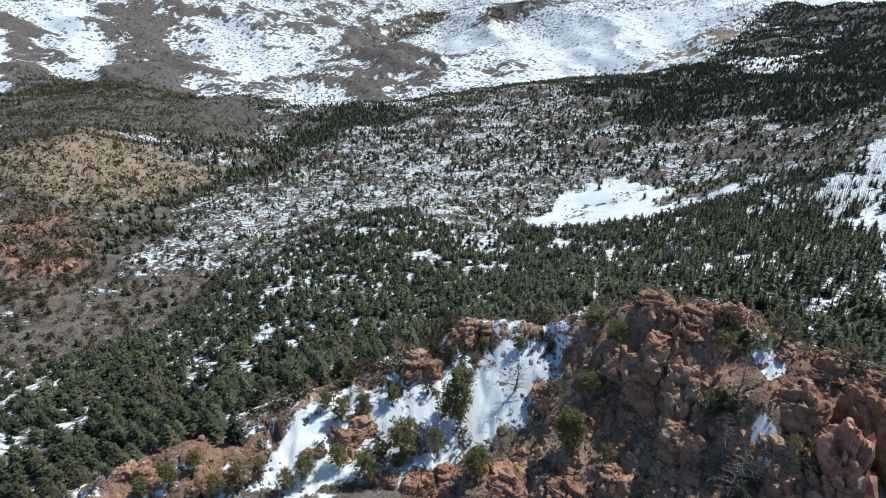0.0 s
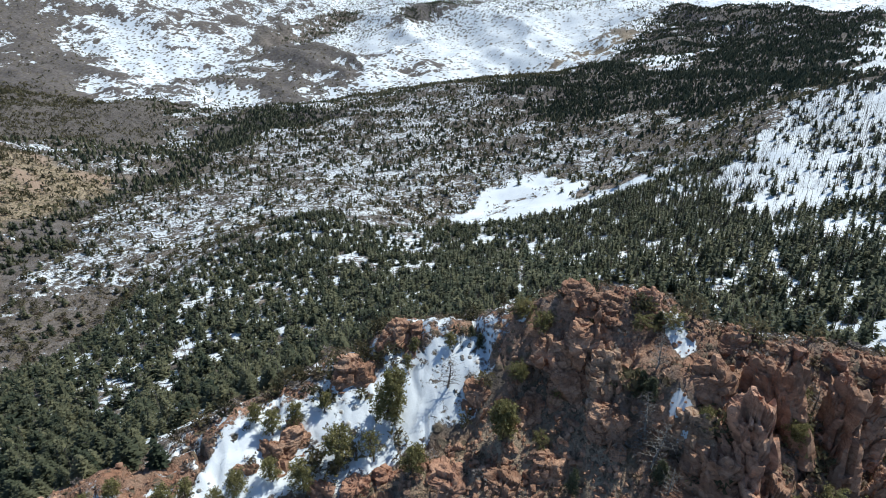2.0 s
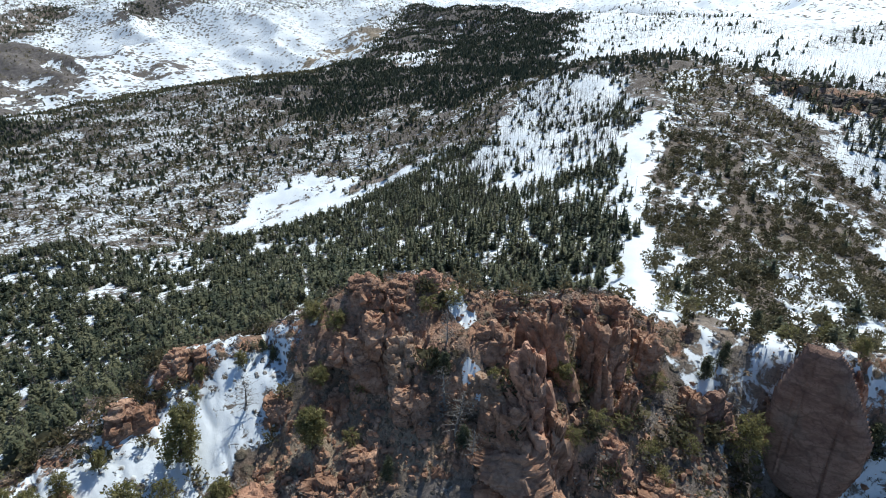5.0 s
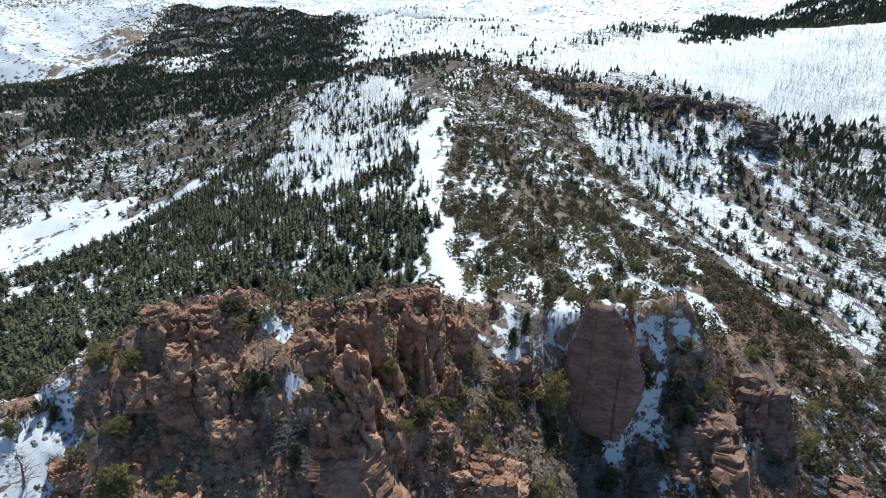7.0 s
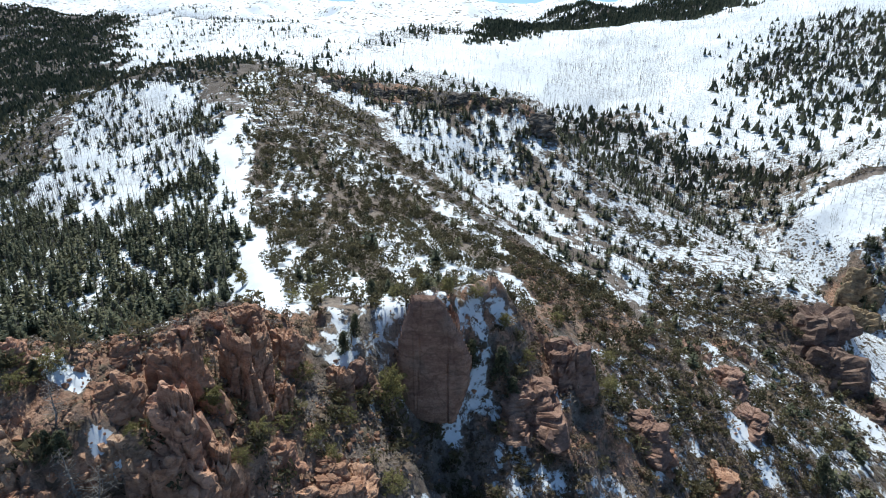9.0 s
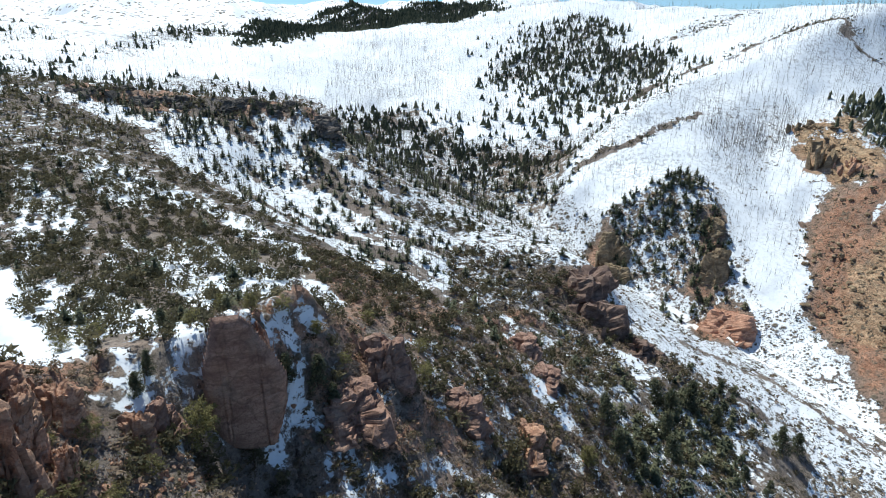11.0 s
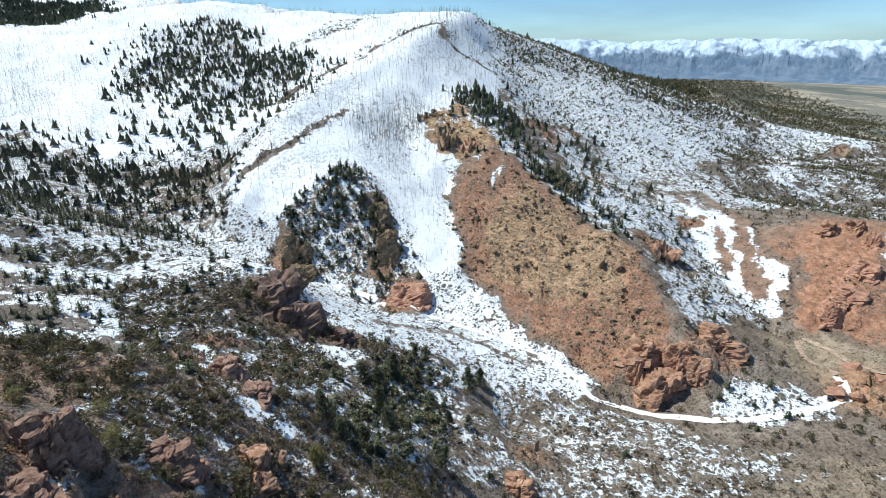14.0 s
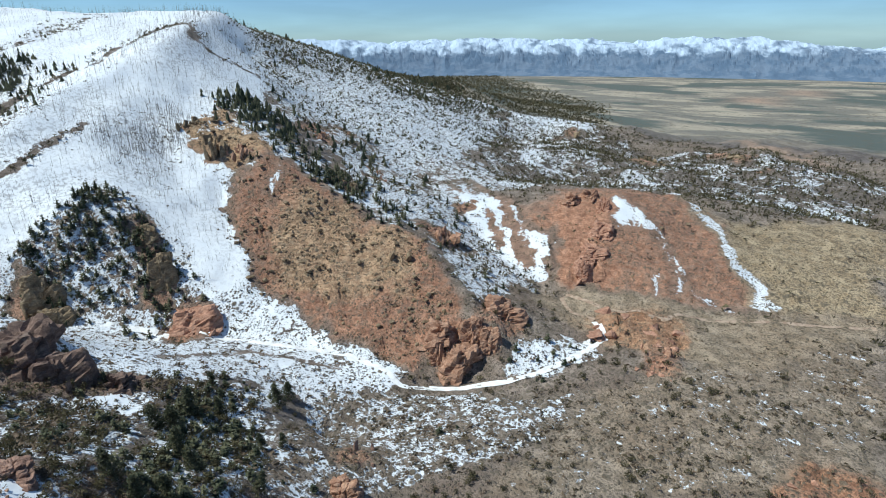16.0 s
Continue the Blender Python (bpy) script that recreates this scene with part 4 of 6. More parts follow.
    ("thread_h", dict(snow=0.78, dots=0.36, wide=0.5), ((76.4, 50.4), (76.0, 46.6), (75.9, 37.2))),
    ("thread_g", dict(snow=0.78, dots=0.36, wide=0.6), ((86.9, 51.2), (83.0, 47.7), (78.8, 46.5), (76.7, 40.9))),
    ("thread_f", dict(snow=0.78, dots=0.36, wide=0.6), ((99.7, -1.7), (97.8, -5.5), (97.0, -11.7))),
    ("thread_e", dict(snow=0.78, dots=0.36, wide=0.6), ((94.1, 27.1), (93.8, 23.9), (88.1, 26.2))),
    ("thread_d", dict(snow=0.78, dots=0.36, wide=0.6), ((106.2, 4.8), (102.9, 3.4))),
    ("thread_c", dict(snow=0.78, dots=0.36, wide=0.6), ((96.7, 22.1), (96.4, 16.2), (93.0, 13.5))),
    ("thread_b", dict(snow=0.78, dots=0.36, wide=0.6), ((109.2, 21.8), (113.3, 16.9), (108.8, 14.6), (104.9, 17.2))),
    ("thread_a", dict(snow=0.78, dots=0.36, wide=0.6), ((104.0, 26.2), (102.3, 24.9), (101.6, 22.6), (96.9, 24.3), (95.1, 21.9))),
    ("spur_snow_a", dict(snow=1.1, dots=0.3, wide=3), ((173, 32), (156, 24))),
    ("spur_snow_b", dict(snow=1.1, dots=0.3, wide=2.5), ((156, -38), (150, -40), (143, -48))),
    ("spur_snow_c", dict(snow=1.1, dots=0.3, wide=3), ((255, -95), (245, -114), (223, -109))),
    ("spur_snow_d", dict(snow=1.1, dots=0.3, wide=2.5), ((244, -48), (181, -41))),
    ("field_a", dict(snow=-1, tone='field'), ((195, -2631), (6, -2549), (14, -2870), (153, -2857))),
    ("field_b", dict(snow=-1, tone='field'), ((-3, -3017), (-154, -2957), (-164, -3268), (0, -3252))),
    ("field_c", dict(snow=-1, tone='field'), ((36, -1121), (-70, -933), (-77, -1074), (61, -1246))),
)
ROADS = (
    ("snow_track", ((391.0, -179.1), (359.1, -198.8), (315.8, -219.0), (265.5, -238.1), (230.7, -253.0), (196.2, -252.4), (177.7, -246.8), (163.1, -257.8), (128.8, -277.6), (104.6, -303.2), (85.5, -338.3), (79.2, -357.0), (92.3, -374.4), (115.7, -393.7), (129.7, -414.3), (121.5, -418.2), (86.9, -401.1), (48.8, -396.0), (39.7, -412.4), (10.2, -424.6), (-40.2, -443.3), (-88.5, -462.4))),
)
CRAGS_PEAK = ((33.5, 73.4, 154.7, 8.4, 4.6, "crag", "brown"),
    (34.5, 66.7, 151.1, 5.9, 7.4, "block", "pale"),
    (29.1, 70.0, 148.4, 6.5, 6.8, "block", "brown"),
    (24.3, 70.8, 144.1, 5.3, 3.6, "crag", "brown"),
    (46.1, 59.9, 152.9, 8.1, 6.8, "crag", "brown"),
    (53.4, 66.3, 155.7, 6.8, 3.7, "crag", "brown"),
    (79.0, 128.8, 129.9, 10.1, 4.8, "crag", "brown"),
    (32.9, 61.4, 147.2, 5.3, 4.7, "crag", "brown"),
    (24.0, 61.4, 140.6, 6.0, 3.6, "crag", "brown"))
CRAGS_FINS = ((53.0, 56.1, 151.4, 7.0, 9.8, "fin", "brown"),
    (46.6, 50.3, 148.0, 7.3, 11.2, "fin", "red"),
    (42.1, 51.4, 145.5, 7.8, 8.3, "block", "brown"),
    (46.7, 46.4, 143.2, 6.1, 7.2, "fin", "brown"),
    (56.7, 63.8, 154.8, 5.4, 3.8, "block", "brown"),
    (60.9, 62.8, 155.0, 4.8, 3.2, "block", "red"),
    (59.9, 52.9, 148.9, 6.9, 11.1, "fin", "brown"),
    (69.7, 58.3, 153.4, 6.4, 5.4, "block", "brown"),
    (65.0, 52.8, 148.7, 5.9, 8.4, "fin", "brown"),
    (71.9, 52.8, 148.4, 7.3, 6.4, "crag", "brown"),
    (42.4, 57.2, 150.5, 6.1, 3.4, "block", "pale"),
    (65.2, 60.4, 154.6, 5.0, 2.7, "block", "red"),
    (41.2, 48.2, 141.8, 13.0, 7.9, "block", "brown"),
    (61.8, 46.3, 144.0, 3.8, 5.8, "fin", "brown"))
CRAGS_LOWER = ((55.3, 43.4, 141.7, 5.9, 3.2, "block", "red"),
    (54.7, 38.1, 136.9, 10.2, 5.0, "block", "brown"),
    (59.6, 32.6, 134.1, 8.6, 5.2, "crag", "brown"),
    (73.9, 43.8, 141.3, 6.3, 6.4, "crag", "brown"),
    (28.2, 75.8, 152.1, 7.6, 3.8, "crag", "brown"),
    (30.8, 71.9, 151.2, 6.5, 5.8, "block", "brown"),
    (34.0, 65.7, 150.2, 5.4, 5.0, "block", "pale"),
    (35.2, 77.2, 159.9, 9.4, 3.3, "crag", "brown"),
    (32.7, 62.8, 147.8, 6.2, 3.8, "crag", "brown"),
    (42.0, 75.5, 160.2, 6.7, 2.0, "crag", "red"),
    (58.7, 37.6, 137.1, 5.7, 2.5, "block", "brown"))
CRAGS_RAMP = ((-4.6, 88.2, 140.9, 8.5, 6.7, "block", "brown"),
    (7.0, 93.8, 146.7, 8.7, 3.8, "crag", "brown"),
    (-17.5, 76.0, 135.5, 6.5, 4.2, "crag", "brown"),
    (-20.9, 73.8, 134.8, 4.1, 2.3, "block", "brown"),
    (-1.3, 67.7, 134.4, 9.0, 4.0, "crag", "red"),
    (9.6, 64.7, 136.1, 8.0, 4.4, "crag", "red"),
    (17.2, 61.3, 137.7, 7.3, 3.2, "crag", "brown"),
    (-47.9, 68.7, 135.6, 6.4, 2.9, "crag", "brown"),
    (-9.3, 68.4, 133.9, 5.8, 2.9, "block", "red"),
    (16.2, 76.5, 143.8, 5.8, 2.6, "crag", "brown"),
    (-14.0, 78.9, 136.7, 6.2, 3.1, "block", "brown"))
CRAGS_RIGHT = ((111.7, 7.5, 128.1, 12.3, 12.7, "crag", "umber"),
    (100.8, 13.2, 125.3, 14.0, 8.5, "crag", "umber"),
    (119.5, -10.7, 109.6, 13.6, 8.0, "crag", "umber"),
    (120.4, -16.3, 103.9, 6.9, 3.4, "block", "red"),
    (97.3, 29.6, 142.5, 4.0, 5.8, "fin", "red"),
    (80.3, 42.0, 140.3, 6.5, 5.7, "crag", "umber"))
CRAGS_SPUR = ((126.7, -31.4, 92.8, 14.3, 9.7, "crag", "brown"),
    (187.3, -37.5, 87.8, 20.0, 10.0, "crag", "umber"),
    (158.1, -43.2, 92.2, 11.8, 6.4, "crag", "umber"),
    (219.6, -31.8, 78.9, 15.3, 9.2, "crag", "umber"),
    (136.6, -143.8, 12.6, 16.5, 9.9, "crag", "brown"),
    (249, -57, 66, 14.5, 8.7, "crag", "umber"),
    (152.1, -172.0, 6.0, 18.1, 16.1, "crag", "umber"))
CRAGS_DARK_BLUFF = ((290, -98, 54, 34.0, 34.0, "wall", "dark"),
    (272, -100, 46, 26.0, 26.0, "wall", "dark"),
    (254, -118, 40, 22.0, 12.0, "wall", "dark"))
CRAGS_YELLOW = ((428, -166, 30, 22.7, 47.6, "wall", "yellow"),
    (408, -161, 19, 19.1, 23.5, "wall", "yellow"),
    (378, -229, 31, 20.9, 46.7, "wall", "yellow"),
    (409, -239, 56, 14.9, 23.5, "wall", "yellow"),
    (338, -219, 8, 32.3, 32.1, "wall", "red"),
    (460, -351, 103, 35.4, 39.3, "crag", "yellow"),
    (430, -360, 102, 22.9, 21.8, "crag", "brown"),
    (507, -367, 123, 19.0, 18.1, "crag", "yellow"))
CRAGS_CREST = ((352, -462, 65, 15.6, 24.3, "crag", "red"),
    (335, -402, 71, 16.3, 10.7, "crag", "yellow"),
    (241, -400, 38, 31.8, 20.4, "crag", "brown"),
    (269, -492, 32, 21.2, 25.1, "crag", "brown"),
    (445, -481, 97, 20.0, 17.5, "crag", "brown"),
    (456, -540, 89, 18.7, 15.5, "crag", "brown"),
    (243, -342, 43, 22.5, 12.9, "block", "yellow"),
    (293, -339, 48, 19.0, 6.5, "block", "yellow"),
    (225, -346, 44, 17.8, 13.0, "block", "yellow"),
    (356, -901, 28, 13.8, 14.9, "crag", "yellow"))
CRAGS_BUTTE = ((156, -301, 10, 16.9, 28.1, "wall", "brown"),
    (155, -282, -1, 23.6, 28.1, "wall", "brown"),
    (151, -334, 17, 28.5, 16.5, "wall", "brown"),
    (144, -302, 8, 14.0, 25.4, "wall", "brown"),
    (180, -267, -0, 6.6, 11.3, "block", "brown"),
    (175, -292, 9, 25.4, 22.8, "wall", "brown"),
    (171, -280, 1, 11.1, 16.1, "wall", "brown"))
CRAGS_RED_HILL = ((129, -528, 44, 15.0, 26.0, "wall", "red"),
    (125, -495, 32, 18.0, 22.0, "wall", "red"),
    (122, -467, 20, 21.0, 18.0, "wall", "red"),
    (122, -442, 10, 15.0, 26.0, "wall", "red"),
    (152, -546, 49, 18.0, 22.0, "wall", "brown"),
    (165, -534, 46, 21.0, 18.0, "wall", "brown"))
CRAGS_VALLEY = ((66, -382, 3, 52.5, 13.1, "crag", "red"),
    (48, -367, 2, 25.3, 13.3, "crag", "red"),
    (38, -361, 2, 25.0, 15.5, "crag", "brown"),
    (39, -338, 1, 22.2, 9.5, "crag", "red"),
    (-55, -267, 0, 34.0, 8.5, "crag", "red"),
    (-33, -257, 0, 9.9, 3.4, "block", "red"))
CRAGS_NORTH_WEST = ((-248, 315, 68, 18.7, 12.7, "crag", "red"),
    (-300, 374, 71, 30.0, 12.4, "crag", "red"),
    (-238, 325, 65, 17.1, 7.2, "crag", "red"),
    (-268, 324, 71, 13.3, 11.1, "crag", "red"),
    (-244, 354, 64, 15.4, 7.5, "crag", "brown"),
    (-292, 398, 70, 20.5, 8.0, "crag", "brown"))
CRAGS_RIMROCK = ((519, 220, 147, 54.7, 13.7, "wall", "grey"),
    (499, 75, 125, 27.7, 23.5, "wall", "grey"),
    (519, 273, 156, 47.3, 11.8, "wall", "grey"),
    (520, 119, 141, 37.8, 9.4, "wall", "grey"),
    (527, 153, 145, 27.7, 6.9, "wall", "grey"))
CRAGS_FLANK = ((455, -492, 98, 19.1, 12.4, "crag", "brown"),
    (369, -484, 67, 11.3, 19.4, "crag", "red"),
    (340, -403, 72, 12.0, 13.7, "crag", "yellow"),
    (241, -403, 37, 23.0, 18.9, "crag", "brown"),
    (272, -488, 32, 12.9, 18.8, "crag", "brown"),
    (168, -912, 18, 49.4, 24.3, "crag", "yellow"),
    (340, -1080, 21, 46.1, 28.5, "crag", "yellow"),
    (50, -976, 21, 50.0, 16.6, "crag", "yellow"),
    (-3, -896, 17, 18.4, 14.2, "crag", "red"))
CRAGS = (CRAGS_PEAK + CRAGS_FINS + CRAGS_LOWER + CRAGS_RAMP + CRAGS_RIGHT + CRAGS_SPUR + CRAGS_DARK_BLUFF + CRAGS_YELLOW + CRAGS_CREST
         + CRAGS_BUTTE + CRAGS_RED_HILL + CRAGS_VALLEY + CRAGS_NORTH_WEST + CRAGS_RIMROCK + CRAGS_FLANK)


REACH = 160.0


def nearby(x, y, line):
    """Which points lie within reach of a line's box."""
    p = np.array(line, float)
    lo, hi = p.min(0) - REACH, p.max(0) + REACH
    return np.flatnonzero((x > lo[0]) & (x < hi[0]) & (y > lo[1]) & (y < hi[1]))


def inside(x, y, outline):
    """How far inside an outline each point is, in metres (negative outside, at most its reach)."""
    shape, x, y = x.shape, x.ravel(), y.ravel()
    out = np.full(x.shape, -REACH)
    at = nearby(x, y, outline)
    x, y = x[at], y[at]
    odd = np.zeros(x.shape, bool)
    for (x0, y0), (x1, y1) in zip(outline, outline[1:] + outline[:1]):
        cross = (y0 > y) != (y1 > y)
        odd ^= cross & (x < (x1 - x0) * (y - y0) / ((y1 - y0) or 1e-9) + x0)
    near = along(x, y, outline + outline[:1])
    out[at] = np.where(odd, near, -near)
    return out.reshape(shape)


def along(x, y, line):
    """How far each point is from a line, in metres."""
    out = np.full(x.shape, REACH)
    at = nearby(x, y, line)
    x, y = x[at], y[at]
    near = np.full(x.shape, REACH)
    for (x0, y0), (x1, y1) in zip(line, line[1:]):
        dx, dy = x1 - x0, y1 - y0
        k = np.clip(((x - x0) * dx + (y - y0) * dy) / max(dx * dx + dy * dy, 1e-9), 0, 1)
        near = np.minimum(near, np.hypot(x - x0 - k * dx, y - y0 - k * dy))
    out[at] = near
    return out


def streaks(x, y, fall):
    """Bands that run down the slope, as brush and thawed ground do in gullies."""
    gx, gy = math.sin(radians(fall)), math.cos(radians(fall))
    across, down = -gy * x + gx * y, gx * x + gy * y
    return wave(across + 3 * wave(x, y, 30, 2, 66), down * 0.16, 11, 3, 65)


def spurs(x, y):
    """Spurs and gullies that run down the far slopes: 0 on a spur's back, more in the hollows."""
    far = np.hypot(x, y)
    a = np.arctan2(x, y)
    return np.abs(wave(a * 1500 + 0.22 * far + 55 * wave(x, y, 420, 2, 38), far * 0.33, 250, 4, 39, 0.55))


def frayed(x, y):
    """Places shifted at random, so that outlines wander as they do in nature."""
    shift = np.clip(np.hypot(x, y) * 0.035, 2.5, 40)
    return (x + (wave(x, y, 40, 3, 21) + 0.6 * wave(x, y, 11, 3, 23)) * shift, y + (wave(x, y, 40, 3, 22) + 0.6 * wave(x, y, 11, 3, 24)) * shift)


def shares(x, y):
    """Snow, red, tan, rock and plain at each point."""
    far = np.hypot(x, y)
    wob = 1.0 + 0.0 * x
    az = np.degrees(np.arctan2(x, y)) % 360
    px, py = frayed(x, y)
    ragged = 1 + 0.5 * wave(x, y, 12, 2, 29)
    out = {"snow": np.where((az > 150) & (az < 260), 0.05, np.where(far > 1000, 0.85, 0.4)) * wob, "red": 0 * x, "tan": 0 * x, "rock": 0.15 * wob, "field": 0 * x, "dots": 0.5 * wob, "trunks": 0 * x, "thicket": np.where(far > 1000, 1.0, 0.6)}
    for name, has, outline in ZONES:
        within = has["wide"] * ragged - along(x + 0.55 * (px - x), y + 0.55 * (py - y), outline) if "wide" in has else inside(px, py, outline)
        edge = np.clip(within / (far * 0.012 + 0.6 + np.clip((far - 1100) * 0.045, 0, 60)) * 0.5 + 0.5, 0, 1)
        if not edge.any():
            continue
        if "streak" in has:
            edge_snow = has["snow"] + has["streak"] * streaks(x, y, has["fall"])
        else:
            edge_snow = has.get("snow", 0.2)
        tone = has.get("tone", "brush")
        for key, value in (("snow", edge_snow), ("red", has.get("red", float(tone == "red"))), ("tan", has.get("tan", float(tone == "tan"))), ("field", tone == "field"), ("thicket", has.get("thicket", 0)), ("rock", has.get("rock", 0.15)), ("dots", has.get("dots", 0.42) + 0.06), ("trunks", has.get("trunks", 0.0))):
            out[key] = out[key] * (1 - edge) + value * edge
    # bare rock round the far outcrops
    for cx, cy, cz, wide, high, style, tone in CRAGS:
        if math.hypot(cx, cy) < 220:
            continue
        by = np.flatnonzero((np.abs(x - cx) < 1.3 * wide) & (np.abs(y - cy) < 1.3 * wide))
        k = np.clip(1.5 - np.hypot(px[by] - cx, py[by] - cy) / (0.55 * wide), 0, 1)
        out["rock"][by] = out["rock"][by] * (1 - k) + (0.5 if tone == "dark" else 0.85) * k
        out["snow"][by] = out["snow"][by] - 0.55 * k
        out["red"][by] = np.maximum(out["red"][by], k * {"red": 1.0, "dark": 0.6, "brown": 0.4}.get(tone, 0.0))
    south = np.clip((az - 146) / 4, 0, 1) * (az < 262)
    out["wide"] = np.clip((far - 1000) / 500, 0, 1)
    out["plain"] = np.maximum(np.clip((far - 1180) / 200, 0, 1) * south, np.clip((far - 2000) / 200, 0, 1) * (az > 112) * (az < 262))
    # drifts and thaw on the wide slopes
    out["snow"] = out["snow"] + np.clip((far - 350) / 500, 0, 1) * (0.26 * wave(x, y, 75, 4, 61) + 0.26 * wave(x, y, 24, 3, 62)) * (out["snow"] > 0.12) * (out["snow"] < 0.9)
    folds = spurs(x, y)
    out["snow"] = out["snow"] + np.clip((far - 1300) / 300, 0, 1) * (az > 250) * (1.5 * (folds - 0.2) + 0.3 * (np.abs(wave(x, y, 110, 4, 49)) - 0.22))
    out["snow"] = np.where(out["plain"] > 0.5, -1.0, out["snow"])
    return out


def height(x, y, has=None):
    """The land's height with its roughness."""
    has = has or shares(x, y)
    far = np.hypot(x, y)
    z = base_height(x, y)
    calm = np.clip((far - 60) / 400, 0.0, 1.0) * (1 - 0.9 * has["plain"])
    z = z + calm * (6.0 * wave(x, y, 90, 3, 31) - 3.0 * np.abs(wave(x, y, 45, 3, 37)) + np.clip((far - 900) / 800, 0, 1) * (14 * wave(x, y, 380, 4, 33) - 110 * spurs(x, y) * np.clip((far - 1300) / 500, 0, 1)))
    z = z + np.clip((far - 780) / 100, 0, 1) * np.clip((1500 - far) / 200, 0, 1) * np.clip((np.degrees(np.arctan2(x, y)) % 360 - 150) / 10, 0, 1) * 20 * wave(x, y, 140, 4, 47)
    z = z - np.clip((far - 1300) / 400, 0, 1) * (1 - has["plain"]) * 15 * np.abs(wave(x, y, 110, 4, 49))
    z = z + (0.35 + 0.65 * calm) * 0.8 * wave(x, y, 14, 4, 35)
    # the plain climbs gently towards the range
    low = np.clip((far - 2000) / 200, 0, 1) * has["plain"]
    z = z * (1 - low) - 66 * low
    z = z + 18 * np.clip((far - 1300) / 2700, 0, 1.1) * has["plain"]
    rock = has["rock"]
    # broken rock in fins that run down the slope
    a = np.arctan2(x, y)
    u, v = a * 80 + 1.6 * wave(x, y, 10, 3, 41), far * 0.5 + 1.6 * wave(x, y, 10, 3, 42)
    crag = 1.8 - 5.0 * np.abs(wave(a * 80, far * 0.33, 15, 4, 45)) - 1.6 * np.abs(wave(a * 80, far * 0.6, 5, 3, 46))
    for size, tall, seed in ((8.5, 3.0, 5), (3.6, 1.6, 15), (1.7, 0.8, 25)):
        level, joint = blocks(u, v, size, seed)
        crag = crag + tall * (level - 0.45) - 0.35 * tall * np.clip(1 - joint / 0.16, 0, 1)
    return z + rock * crag * np.clip(far / 160, 1, 2.2)


def mesh_from(name, verts, faces, material, smooth=False, attributes=()):
    """A mesh from arrays of places and of triangles or quads, with float attributes on its points."""
    me = bpy.data.meshes.new(name)
    n, k = faces.shape
    me.vertices.add(len(verts)); me.loops.add(n * k); me.polygons.add(n)
    me.vertices.foreach_set("co", np.ascontiguousarray(verts, np.float32).ravel())
    me.loops.foreach_set("vertex_index", np.ascontiguousarray(faces, np.int32).ravel())
    me.polygons.foreach_set("loop_start", np.arange(0, n * k, k, dtype=np.int32))
    me.polygons.foreach_set("use_smooth", np.full(n, smooth))
    for key, value in dict(attributes).items():
        me.attributes.new(key, "FLOAT", "POINT").data.foreach_set("value", np.ascontiguousarray(value, np.float32))
    me.materials.append(material)
    me.update(calc_edges=True)
    me.validate()
    return me


def build_ground():
    """One sheet to the horizon; its cells grow with the distance."""
    az = np.radians(np.concatenate([np.arange(-42, 198, 0.305), np.arange(198, 318, 3.0)]))
    d = np.concatenate([[0.05], np.linspace(4, 48, 12), np.exp(np.arange(math.log(49), math.log(1500), 0.0122)), np.exp(np.arange(math.log(1500), math.log(4900), 0.0125))])
    A, D = np.meshgrid(az, d, indexing="ij")
    x, y = (D * np.sin(A)).ravel(), (D * np.cos(A)).ravel()
    has = shares(x, y)
    z = height(x, y, has)
    i, j = np.meshgrid(np.arange(len(az)), np.arange(len(d) - 1), indexing="ij")
    i2 = (i + 1) % len(az)
    faces = np.stack([i * len(d) + j, i2 * len(d) + j, i2 * len(d) + j + 1, i * len(d) + j + 1], -1).reshape(-1, 4)[:, ::-1]
    me = mesh_from("ground", np.stack([x, y, z], -1), faces, MAT_GROUND, True, has)
    tagged(new("ground", me), "mountain ground of brush, red soil, rock and patchy spring snow", "ground", kind="structure")


build_ground()


